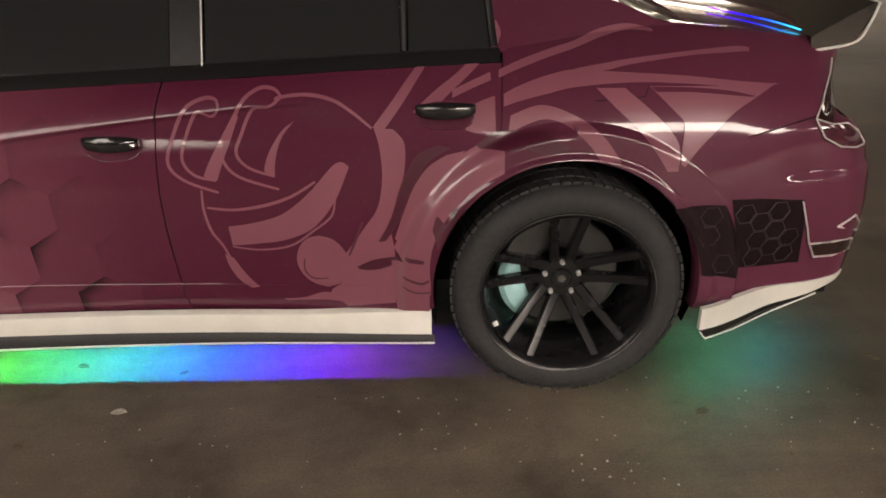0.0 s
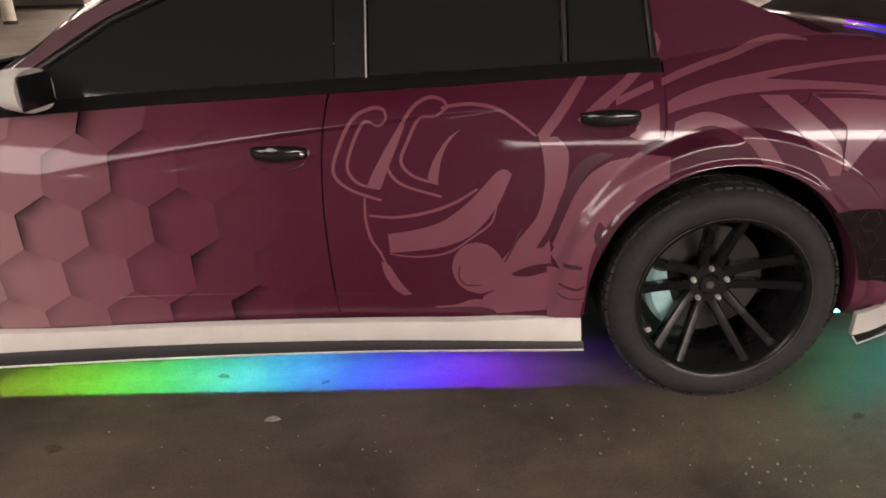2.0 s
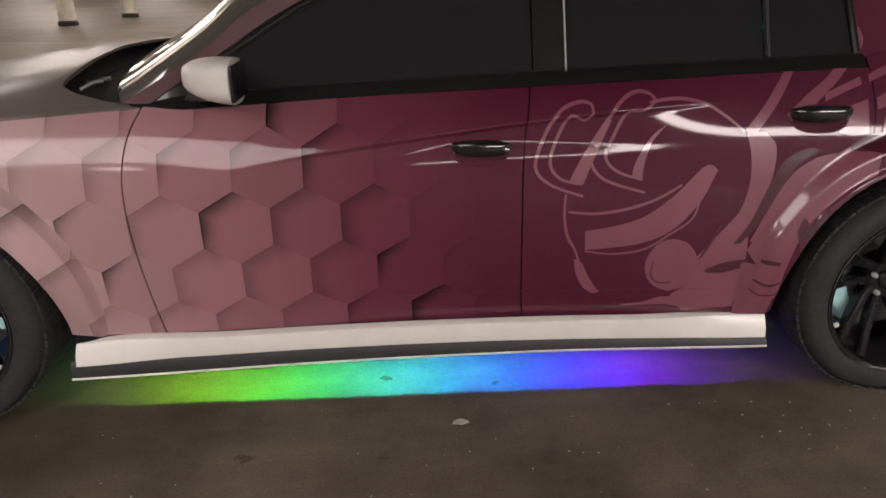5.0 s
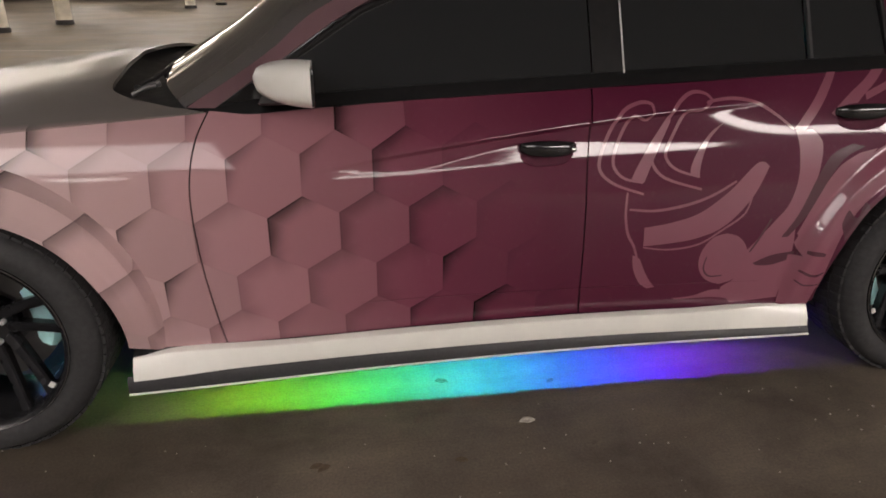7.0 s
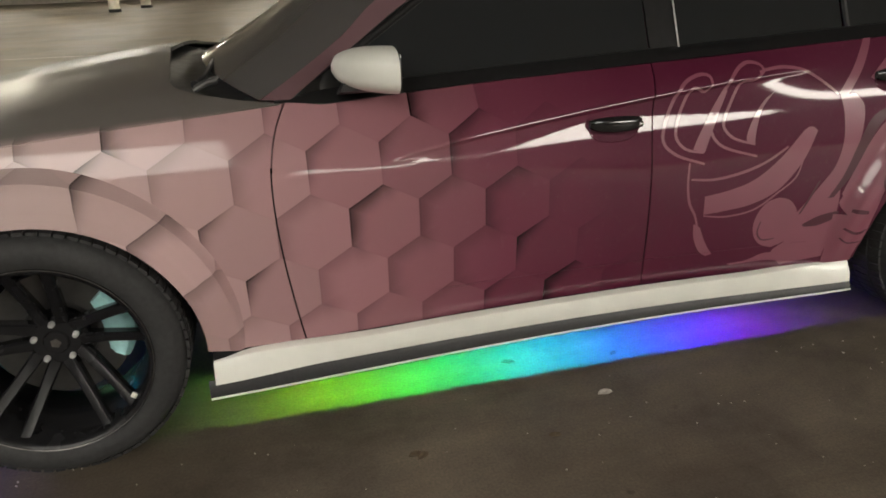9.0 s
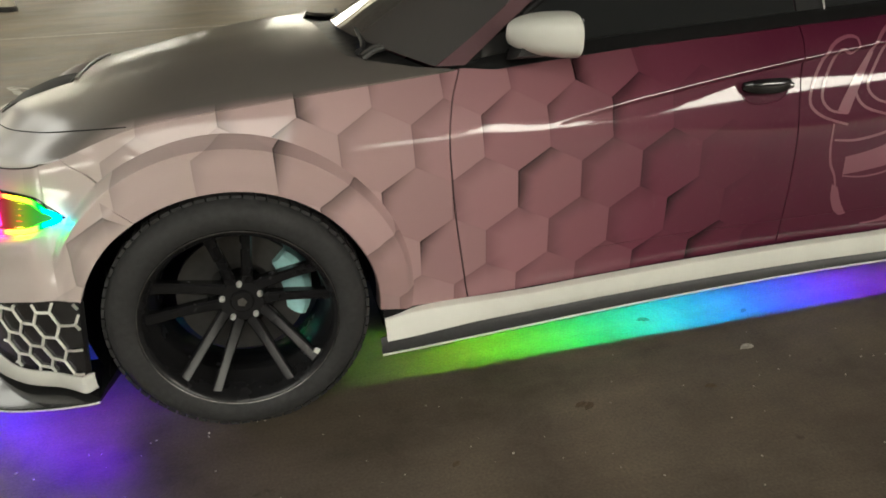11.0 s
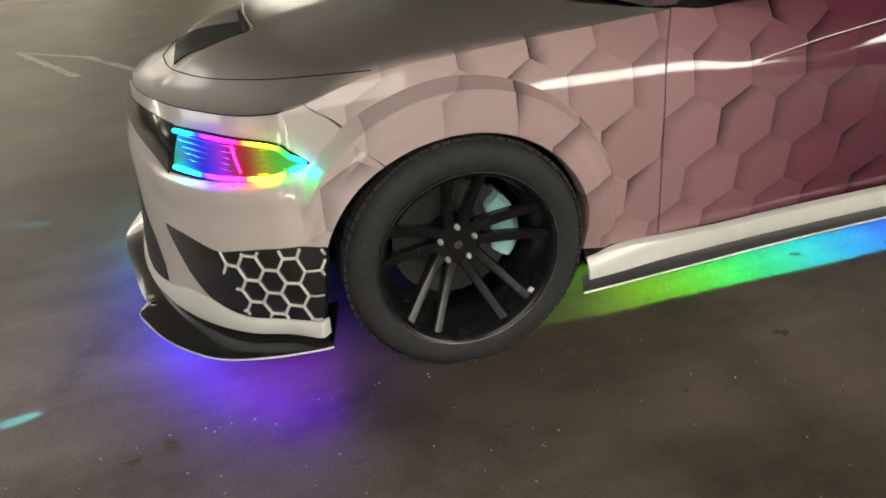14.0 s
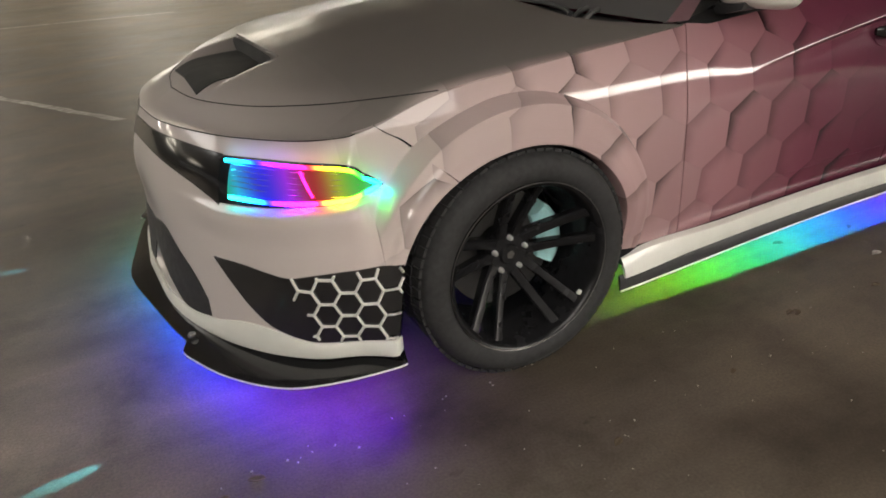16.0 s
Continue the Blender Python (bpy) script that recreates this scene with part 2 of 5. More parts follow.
def box(bm, lo, hi, bev=0.0):
    lo, hi = Vector(lo), Vector(hi)
    r = bmesh.ops.create_cube(bm, size=1.0, matrix=Matrix.Translation((lo + hi) / 2) @ Matrix.Diagonal((*(hi - lo), 1)))
    if bev:
        vs = set(r["verts"])
        es = [e for e in bm.edges if e.verts[0] in vs and e.verts[1] in vs]
        bmesh.ops.bevel(bm, geom=es, offset=bev, segments=2, affect="EDGES", profile=0.5)
    return bm


def tube(bm, pts, r, n=8, close=False):
    """A round bar along points; r may be a number or one radius per point."""
    pts = [Vector(p) for p in pts]
    rings = []
    for i, p in enumerate(pts):
        a, c = pts[max(i - 1, 0)], pts[min(i + 1, len(pts) - 1)]
        d = (c - a).normalized()
        s = d.cross(Vector((0, 0, 1)))
        if s.length < 0.01:
            s = d.cross(Vector((1, 0, 0)))
        s.normalize()
        u = s.cross(d)
        rr = r[i] if isinstance(r, (list, tuple)) else r
        rings.append([bm.verts.new(p + rr * (math.cos(k * 2 * math.pi / n) * s + math.sin(k * 2 * math.pi / n) * u)) for k in range(n)])
    for a, c in zip(rings, rings[1:]):
        for k in range(n):
            bm.faces.new((a[k], a[(k + 1) % n], c[(k + 1) % n], c[k]))
    bm.faces.new(rings[0][::-1])
    bm.faces.new(rings[-1])
    return bm


def lathe(bm, prof, n=48, closed=False):
    """Turns (radius, y) pairs about the y axis."""
    rings = []
    for r, y in prof:
        rings.append([bm.verts.new((r * math.cos(2 * math.pi * k / n), y, r * math.sin(2 * math.pi * k / n))) for k in range(n)])
    pairs = list(zip(rings, rings[1:]))
    if closed:
        pairs.append((rings[-1], rings[0]))
    for a, c in pairs:
        for k in range(n):
            bm.faces.new((a[k], a[(k + 1) % n], c[(k + 1) % n], c[k]))
    return bm


def grid(bm, f, nu, nv, keep=None):
    """A sheet of (nu + 1) x (nv + 1) points f(u, v), u and v from 0 to 1."""
    vs = [[bm.verts.new(f(i / nu, j / nv)) for j in range(nv + 1)] for i in range(nu + 1)]
    for i in range(nu):
        for j in range(nv):
            bm.faces.new((vs[i][j], vs[i + 1][j], vs[i + 1][j + 1], vs[i][j + 1]))
    return vs


def rim_edges(bm, shift, steps=1):
    """Folds the open borders of a sheet inwards by a vector, so that it reads as a panel with thickness."""
    es = [e for e in bm.edges if len(e.link_faces) == 1]
    r = bmesh.ops.extrude_edge_only(bm, edges=es)
    for v in r["geom"]:
        if isinstance(v, bmesh.types.BMVert):
            v.co += Vector(shift)
    return bm


def lerp(a, b, t):
    return a + (b - a) * t


def curve(xs, ys, x):
    """A smooth monotone-ish run through (xs, ys)."""
    n = len(xs)
    if x <= xs[0]:
        return ys[0]
    if x >= xs[-1]:
        return ys[-1]
    i = max(k for k in range(n - 1) if xs[k] <= x)
    h = xs[i + 1] - xs[i]
    t = (x - xs[i]) / h
    slope = lambda k: (ys[min(k + 1, n - 1)] - ys[max(k - 1, 0)]) / (xs[min(k + 1, n - 1)] - xs[max(k - 1, 0)])
    m0, m1 = slope(i) * h, slope(i + 1) * h
    t2, t3 = t * t, t * t * t
    return (2 * t3 - 3 * t2 + 1) * ys[i] + (t3 - 2 * t2 + t) * m0 + (-2 * t3 + 3 * t2) * ys[i + 1] + (t3 - t2) * m1


def run(points, n, close=False):
    """n + 1 points of a smooth line through a few points (Catmull-Rom)."""
    P = [Vector(p) for p in points]
    out = []
    m = len(P) - 1
    for k in range(n + 1):
        s = min(k / n * m, m - 1e-6)
        i = int(s)
        t = s - i
        a, b, c, d = P[max(i - 1, 0)], P[i], P[i + 1], P[min(i + 2, m)]
        out.append(0.5 * ((2 * b) + (c - a) * t + (2 * a - 5 * b + 4 * c - d) * t * t + (3 * b - a - 3 * c + d) * t ** 3))
    return out


def step(lo, hi, x):
    t = max(0.0, min(1.0, (x - lo) / (hi - lo)))
    return t * t * (3 - 2 * t)


# ---------------------------------------------------------------- the car: shape
CY = 1.0                      # the car's middle plane
AXLES = (-3.052, 0.0)
HUB, TYRE_R = 0.36, 0.360

LEVELS = [0.15, 0.25, 0.35, 0.45, 0.55, 0.65, 0.75, 0.85, 0.92, 0.98, 1.05, 1.12]
STATIONS = [-3.50, -3.05, -2.60, -2.40, -2.05, -1.60, -1.20, -0.80, -0.35, 0.10, 0.45, 0.80, 1.05]
SIDE = {
    -3.50: "-88 -90 -90 -84 -56 -6 30 65 120 200 300 400",
    -3.05: "-20 -20 -30 -50 -60 -60 -55 -38 -10 50 150 250",
    -2.60: "0 -2 -20 -43 -57 -62 -56 -30 0 45 110 180",
    -2.40: "8 2 -12 -36 -52 -57 -49 -20 6 44 98 155",
    -2.05: "14 10 2 -18 -31 -34 -25 2 22 54 104 155",
    -1.60: "15 14 10 0 -12 -17 -11 10 28 62 112 162",
    -1.20: "15 15 13 3 -10 -16 -11 8 24 58 115 165",
    -0.80: "5 3 -3 -17 -29 -35 -34 -15 9 44 98 155",
    -0.35: "-10 -10 -20 -30 -40 -50 -56 -50 -28 10 60 120",
    0.10: "-20 -20 -30 -42 -52 -61 -68 -60 -32 8 60 125",
    0.45: "-10 -15 -28 -42 -54 -64 -68 -55 -22 25 85 160",
    0.80: "60 45 30 14 0 -6 -10 0 32 90 170 270",
    1.05: "190 165 140 120 105 96 92 100 128 180 260 350",
}
SIDE = {k: [int(v) / 1000 for v in s.split()] for k, s in SIDE.items()}


FLARE = {AXLES[0]: 0.510, AXLES[1]: 0.541}      # outer edge of the wheel arch flares


def arch(cx, a):
    """The radius of the wheel opening at an angle."""
    deg = math.degrees(a) % 360
    if cx == AXLES[0]:
        return curve([0, 45, 90, 120, 140, 160, 180, 220, 300, 360], [0.403, 0.386, 0.376, 0.385, 0.400, 0.412, 0.425, 0.46, 0.44, 0.403], deg)
    return curve([0, 45, 90, 130, 180, 220, 300, 360], [0.402, 0.422, 0.440, 0.432, 0.420, 0.44, 0.44, 0.402], deg)


def belt(x):
    return 1.035 + 0.046 * (x + 1.1)


LINE_X = [-3.05, -2.7, -2.4, -2.1, -1.8, -1.47, -1.0, -0.72, -0.4, 0.0, 0.3, 0.55]
LINE_Z = [0.775, 0.768, 0.768, 0.765, 0.765, 0.776, 0.786, 0.798, 0.807, 0.810, 0.812, 0.812]
OUT_X = [-3.1, -2.85, -2.6, -2.4, -2.2, -2.0, -1.8, -1.5, -1.2, -1.0, -0.8, -0.5, -0.25, 0.0, 0.3, 0.55]
OUT_Y = [-0.038, -0.040, -0.037, -0.033, -0.026, -0.019, -0.009, -0.002, -0.003, -0.011, -0.021, -0.041, -0.064, -0.080, -0.086, -0.075]


FLAT_X = [-3.1, -2.6, -2.3, -2.12, -1.8, -1.66, -1.3, -0.9, -0.3, 0.2, 0.5]
FLAT_Q = [1.2, 1.1, 1.2, 1.8, 1.7, 1.3, 0.22, 0.25, 0.30, 0.5, 0.6]


CREASE_X = [-2.3, -2.12, -1.98, -1.83, -1.55, -1.285, -1.1, -0.95, -0.5, 0.3]
CREASE_Z = [0.782, 0.800, 0.819, 0.842, 0.877, 0.908, 0.928, 0.944, 0.975, 1.0]


FACET_X = [-1.82, -1.74, -1.60, -1.45, -1.25, -1.0, -0.6]
FACET_LOW = [0.793, 0.794, 0.797, 0.801, 0.808, 0.818, 0.835]
FACET_TOP = [0.795, 0.800, 0.828, 0.856, 0.860, 0.852, 0.855]


def hollow(x, z):
    """The hollow of the doors: a flat slanting facet above the shoulder, and a ledge that stands out along the rising crease above it."""
    lo, hi, top = curve(FACET_X, FACET_LOW, x), curve(FACET_X, FACET_TOP, x), curve(CREASE_X, CREASE_Z, x)
    base = flank_run(x, z)
    if z <= lo:
        return base
    y = flank_run(x, lo) + 0.285 * (min(z, hi) - lo) + 0.16 * max(0.0, min(z, top) - hi)
    y -= 0.009 * step(top - 0.015, top - 0.001, z)
    if z > top:
        e = z - top
        y = lerp(y + 0.50 * e + 0.6 * e * e, base, step(0.02, 0.12, e))
    return y


def flank_run(x, z):
    """The smooth flank: a shoulder line from which the side leans in towards the windows and falls almost upright below."""
    d = z - curve(LINE_X, LINE_Z, x)
    q = curve(FLAT_X, FLAT_Q, x)
    w = 0.045
    if abs(d) <= w:
        f = 0.2 * d + q * d * d
    elif d > 0:
        k, e = 0.2 + 2 * q * w, d - w
        f = 0.2 * w + q * w * w + k * e + 0.75 * e * e + 4 * e ** 3
    else:
        k, e = 0.2 - 2 * q * w, d + w
        lim = -k / 1.9
        f = -0.2 * w + q * w * w + k * max(e, lim) + 0.95 * max(e, lim) ** 2
        if e < lim:
            low = 0.27 - curve(LINE_X, LINE_Z, x) + w - lim
            f += (0.0275 - f) * ((e - lim) / low) ** 2
    return curve(OUT_X, OUT_Y, x) + f


def hull(x, z):
    """The flank with the hollow of its doors."""
    k = step(-2.10, -1.80, x) * (1 - step(-1.0, -0.55, x))
    y = flank_run(x, z)
    return lerp(y, hollow(x, z), k) if k else y


def tail_end(z):
    """Where the body ends at a height: the tail leans forward above the bumper."""
    return curve([0.2, 0.5, 0.7, 0.79, 0.83, 0.86, 0.885, 0.92, 0.99, 1.05, 1.12], [1.02, 1.00, 0.960, 0.930, 0.900, 0.862, 0.815, 0.800, 0.820, 0.868, 0.885], z)


def S(x, z, flare=True):
    """How far the left flank stands out (y) at a place along the car and a height."""
    k = min(step(-3.36, -3.08, x), 1 - step(0.42, 0.72, x))
    y = hull(x, z) if k > 0 else 0.0
    if k < 1:
        y = lerp(curve(STATIONS, [curve(LEVELS, SIDE[q], z) for q in STATIONS], x), y, k)
    if x > 0.5:
        y -= 0.019 * step(0.56, 0.70, x) * step(0.38, 0.60, z) * (1 - step(0.700, 0.738, z))      # ledge of the bumper
    if x > 0.7:
        y += 5.0 * max(0.0, x - tail_end(z) + 0.10) ** 2
    if flare:
        for cx in AXLES:
            r = math.hypot(x - cx, z - HUB)
            e = FLARE[cx]
            w = (1 - step(e - (0.022 if cx or x > 0 else 0.045), e + 0.002, r)) * (step(-3.53, -3.45, x) if cx else 1.0) * (step(0.20, 0.31, z) if cx and x < cx else step(0.27, 0.36, z) if not cx and x > 0 else 0.12 + 0.88 * step(0.25, 0.58, z))
            if w:
                f = (-0.082 if cx else -0.094) - 0.011 * step(0.462, 0.440, r)
                y = lerp(y, min(y, f), w)
    return y


car = tagged(new("car"), "low sedan in burgundy-to-pink hexagon wrap with rainbow underglow on asphalt", "car")


def both(name, make, material, label="", sharp=35, parent=None):
    """A part on the near flank and its mirror image on the far one."""
    out = []
    for far in (False, True):
        bm = bmesh.new()
        make(bm)
        if far:
            for v in bm.verts:
                v.co.y = 2 * CY - v.co.y
        out.append(part(name, bm, material, parent or car, label, sharp))
    return out


RIDGE_V = (0.0, 0.78, 0.84, 1.0)
CREASE = lambda x: curve(CREASE_X, CREASE_Z, x)


def flank(bm, xl, xr, zb, zt, nu, nv, arches=(), fold=0.014, flare=False, out=0.0, hole=True, ridge=None):
    """A panel of the flank between two seams xl(z), xr(z) and two heights zb(x), zt(x)."""
    def f(u, v):
        z = 0.6
        x = 0.0
        for _ in range(3):
            x = lerp(xl(z), xr(z), u)
            if ridge:
                top = ridge(x)
                knots = (zb(x), top - 0.016, top, zt(x))
                z = next(lerp(knots[i], knots[i + 1], (v - RIDGE_V[i]) / (RIDGE_V[i + 1] - RIDGE_V[i])) for i in range(3) if v <= RIDGE_V[i + 1] + 1e-9)
            else:
                z = lerp(zb(x), zt(x), v)
        return Vector((x, S(x, z, flare) - out, z))
    grid(bm, f, nu, nv)
    for cx in arches:
        far = lambda v: math.hypot(v.co.x - cx, v.co.z - HUB)
        lim = (lambda v: FLARE[cx] - 0.010) if hole else (lambda v: arch(cx, math.atan2(v.co.z - HUB, v.co.x - cx)))
        dead = [fc for fc in bm.faces if all(far(v) < lim(v) for v in fc.verts)]
        bmesh.ops.delete(bm, geom=dead, context="FACES")
        for v in bm.verts:
            d, R = far(v), lim(v)
            if d < R:
                v.co.x, v.co.z = cx + (v.co.x - cx) * R / d, HUB + (v.co.z - HUB) * R / d
                v.co.y = S(v.co.x, v.co.z, flare) - out
    rim_edges(bm, (0, fold, 0))


SEAM_F = lambda z: curve([0.2, 0.27, 0.40, 0.55, 0.69, 0.80, 0.90, 0.98], [-2.355, -2.366, -2.384, -2.401, -2.409, -2.406, -2.384, -2.345], z)
SEAM_M = lambda z: curve([0.2, 0.35, 0.55, 0.75, 0.90, 1.05], [-1.215, -1.230, -1.238, -1.240, -1.230, -1.205], z)
SEAM_R = lambda z: curve([0.2, 0.30, 0.45, 0.60, 0.75, 0.86, 0.98, 1.10], [-0.50, -0.50, -0.47, -0.40, -0.30, -0.216, -0.205, -0.197], z)
GAP = 0.0022
SILL = lambda x: 0.268 + 0.006 * (x + 1.5)
EDGE_X = [-3.9, -3.6, -3.50, -3.44, -3.24, -3.04, -2.84, -2.4, -2.3]
EDGE_Z = [0.79, 0.80, 0.822, 0.838, 0.905, 0.925, 0.94, 0.968, 0.976]
TOPLINE = lambda x: curve(EDGE_X, EDGE_Z, x)
CUT_X = -3.50
SEAM_N = lambda z: curve([0.20, 0.66, 0.683, 0.765, 0.80, 0.838], [-3.255, -3.260, -3.275, -3.372, -3.415, -3.450], z)

both("front_door", lambda bm: flank(bm, lambda z: SEAM_F(z) + GAP, lambda z: SEAM_M(z) - GAP, lambda x: SILL(x), lambda x: belt(x) - lerp(0.003, 0.024, step(-2.37, -2.22, x)), 100, 100, ridge=CREASE), WRAP)
both("rear_door", lambda bm: flank(bm, lambda z: SEAM_M(z) + GAP, lambda z: SEAM_R(z) - GAP, lambda x: SILL(x), lambda x: belt(x) - 0.024, 80, 100, ridge=CREASE), WRAP)
both("front_fender", lambda bm: flank(bm, lambda z: SEAM_N(z) + GAP, lambda z: SEAM_F(z) - GAP, lambda x: 0.26, lambda x: TOPLINE(x) - 0.004, 90, 60, (AXLES[0],)), WRAP)
both("bumper_corner", lambda bm: flank(bm, lambda z: CUT_X, lambda z: SEAM_N(z) - GAP, lambda x: 0.478, lambda x: TOPLINE(x) - 0.004, 70, 90, (AXLES[0],), 0.03, True, 0.0, False), WRAP)


def flare_ring(cx, a0, a1, x_min=-9.0, skew=0.0):
    """The widened lip round a wheel opening: a smooth ring that stands out of the flank."""
    def make(bm):
        n = 96
        steps = [0.0, 0.004, 0.010, 0.016, 0.022, 0.03, 0.045, 0.06]
        m = len(steps) + 7
        def f(u, v):
            a = radians(lerp(a0, a1, u))
            ra = arch(cx, a)
            ro = FLARE[cx] + 0.002
            if math.cos(a) < 0 and cx + ro * math.cos(a) < x_min:
                ro = (x_min - cx) / math.cos(a)
            j = round(v * m)
            if j < len(steps):
                r = ro - steps[j] * (ro - ra) / 0.095
            else:
                r = lerp(ro - steps[-1] * (ro - ra) / 0.095, ra, (j - len(steps) + 1) / 8)
            a += radians(skew * (r - 0.45)) * u ** 6
            x, z = cx + r * math.cos(a), HUB + r * math.sin(a)
            return Vector((x, S(x, z) - (0.002 if j else 0.0005), z))
        grid(bm, f, n, m)
        inner = [e for e in bm.edges if len(e.link_faces) == 1 and all(math.hypot(v.co.x - cx, v.co.z - HUB) < arch(cx, math.atan2(v.co.z - HUB, v.co.x - cx)) + 0.003 for v in e.verts)]
        for dy, shrink in ((0.010, 0.004), (0.05, 0.0)):
            r = bmesh.ops.extrude_edge_only(bm, edges=inner)
            inner = [g for g in r["geom"] if isinstance(g, bmesh.types.BMEdge)]
            for v in {v for e in inner for v in e.verts}:
                d = Vector((v.co.x - cx, 0, v.co.z - HUB)).normalized()
                v.co += Vector((0, dy, 0)) - d * shrink
        rim_edges(bm, (0, 0.006, 0))
    return make


both("front_arch_flare", flare_ring(AXLES[0], -11, 126.2, CUT_X, 31.7), FLARE_WRAP)
both("rear_arch_flare", flare_ring(AXLES[1], -9, 189.5), WRAP)


def deckline(x):
    return curve([-0.3, -0.1, 0.1, 0.25, 0.36, 0.57, 0.75, 1.05], [1.075, 1.098, 1.124, 1.137, 1.135, 1.111, 1.089, 1.05], x)


TAIL_SEAM = lambda x: curve([0.40, 0.45, 0.55, 0.63, 0.71, 1.05], [0.828, 0.840, 0.860, 0.876, 0.889, 0.905], x)
both("quarter_panel", lambda bm: flank(bm, lambda z: SEAM_R(z) + 0.0004, lambda z: 0.50, lambda x: 0.26, deckline, 70, 84, (AXLES[1],)), WRAP)
both("rear_bumper_side", lambda bm: flank(bm, lambda z: 0.50, tail_end, lambda x: 0.21 + 0.10 * step(0.5, 1.05, x), lambda x: TAIL_SEAM(x) - 0.002, 40, 60), WRAP)
both("rear_corner", lambda bm: flank(bm, lambda z: 0.50, tail_end, lambda x: TAIL_SEAM(x) + 0.002, deckline, 40, 30), WRAP)

# ---- nose
NOSE = {
    0.20: [(-3.58, -0.015), (-3.70, 0.055), (-3.82, 0.185), (-3.93, 0.38), (-4.012, 0.65), (-4.040, 1.0)],
    0.45: [(-3.58, -0.055), (-3.70, 0.030), (-3.80, 0.165), (-3.90, 0.38), (-3.982, 0.65), (-4.010, 1.0)],
    0.60: [(-3.56, -0.020), (-3.68, 0.075), (-3.78, 0.22), (-3.88, 0.42), (-3.982, 0.7), (-4.015, 1.0)],
    0.70: [(-3.55, 0.030), (-3.65, 0.110), (-3.75, 0.245), (-3.86, 0.43), (-3.952, 0.7), (-3.990, 1.0)],
    0.80: [(-3.53, 0.060), (-3.61, 0.138), (-3.70, 0.270), (-3.81, 0.45), (-3.912, 0.72), (-3.945, 1.0)],
    0.84: [(-3.52, 0.082), (-3.59, 0.165), (-3.68, 0.290), (-3.78, 0.46), (-3.882, 0.73), (-3.915, 1.0)],
}
NOSE = {k: [(CUT_X, S(CUT_X, k))] + v for k, v in NOSE.items()}
NOSE_Z = sorted(NOSE)


def nose(s, z, out=0.0):
    """A place on the nose: s from the wheel arch (0) round to the middle (1), at a height."""
    def row(k):
        P = NOSE[k]
        i = s * (len(P) - 1)
        t = list(range(len(P)))
        return curve(t, [p[0] for p in P], i), curve(t, [p[1] for p in P], i)
    pts = [row(k) for k in NOSE_Z]
    foot = curve([0.0, 0.13, 0.28, 0.44, 0.60], [0.672, 0.660, 0.643, 0.626, 0.610], s) - z
    out += 0.016 * step(0.0, 0.020, foot) * (1 - step(0.035, 0.11, foot)) * step(0.0, 0.12, s) * (1 - step(0.60, 0.78, s))
    x = curve(NOSE_Z, [p[0] for p in pts], z)
    y = curve(NOSE_Z, [p[1] for p in pts], z)
    if out:
        d = Vector((x + 3.0, y - 1.0, 0)).normalized()
        x, y = x + d.x * out, y + d.y * out
    return Vector((x, y, z))


def nose_top(s):
    return curve([0, 0.17, 0.33, 0.5, 0.7, 1.0], [0.820, 0.812, 0.80, 0.79, 0.785, 0.78], s)


def nose_shell(bm):
    def f(u, v):
        return nose(u, lerp(0.20, nose_top(u), v))
    grid(bm, f, 80, 90)
    rim_edges(bm, (0.012, 0.004, 0))


both("front_bumper", nose_shell, WRAP)


# ---- hood
def hood_mid(x):
    return curve([-3.98, -3.90, -3.80, -3.66, -3.50, -3.2, -2.95, -2.7], [0.785, 0.836, 0.879, 0.916, 0.945, 0.997, 1.029, 1.055], x)


def hood_back(v):
    """Where the hood ends at the windscreen: it runs back along the fender and is cut away in a round sweep about the cowl."""
    return curve([0, 0.02, 0.04, 0.07, 0.125, 0.22, 0.43, 0.8, 1.0], [-2.36, -2.40, -2.45, -2.50, -2.58, -2.655, -2.68, -2.71, -2.73], v)


SCOOP = (-3.53, -3.86)


def scoop_half(x):
    return lerp(0.31, 0.38, (SCOOP[0] - x) / (SCOOP[0] - SCOOP[1]))


def hood_point(u, v, carved=True):
    s0 = nose(v, nose_top(v))
    back = Vector((hood_back(v), lerp(S(-2.36, TOPLINE(-2.36)), CY, v), 0))
    e = u
    x, y = lerp(back.x, s0.x, e), lerp(back.y, s0.y, e)
    xe = lerp(-2.36, CUT_X, e)
    ze, ye = TOPLINE(xe), S(xe, TOPLINE(xe), False)
    y += (ye - lerp(S(-2.36, TOPLINE(-2.36)), nose(0, 0.82).y, e)) * (1 - v) ** 2
    zc = hood_mid(lerp(min(-2.60, back.x), -3.975, e))
    g = 1 - (1 - v) ** 2.4
    z = lerp(ze, zc, g)
    if u > 0.8:
        z = lerp(z, s0.z + 0.004, step(0.8, 1.0, u) ** 1.5)
    side = abs(y - CY)
    z += 0.007 * (1 - step(0.16, 0.42, side)) * step(-3.545, -3.50, x) * (1 - step(-2.85, -2.70, x))
    if carved and SCOOP[1] < x < SCOOP[0]:
        t = (SCOOP[0] - x) / (SCOOP[0] - SCOOP[1])
        h = scoop_half(x)
        z -= 0.048 * (1 - t) ** 1.1 * (1 - step(h - 0.07, h, side))
    return Vector((x, y, z))


def hood_shell(bm):
    grid(bm, lambda u, v: hood_point(u, v), 130, 90)
    rim_edges(bm, (0, 0.004, -0.012))


both("hood", hood_shell, HOOD)

# ---- greenhouse
def glass_y(x, z):
    return S(x, belt(x), False) + 0.012 + 0.44 * (z - belt(x))


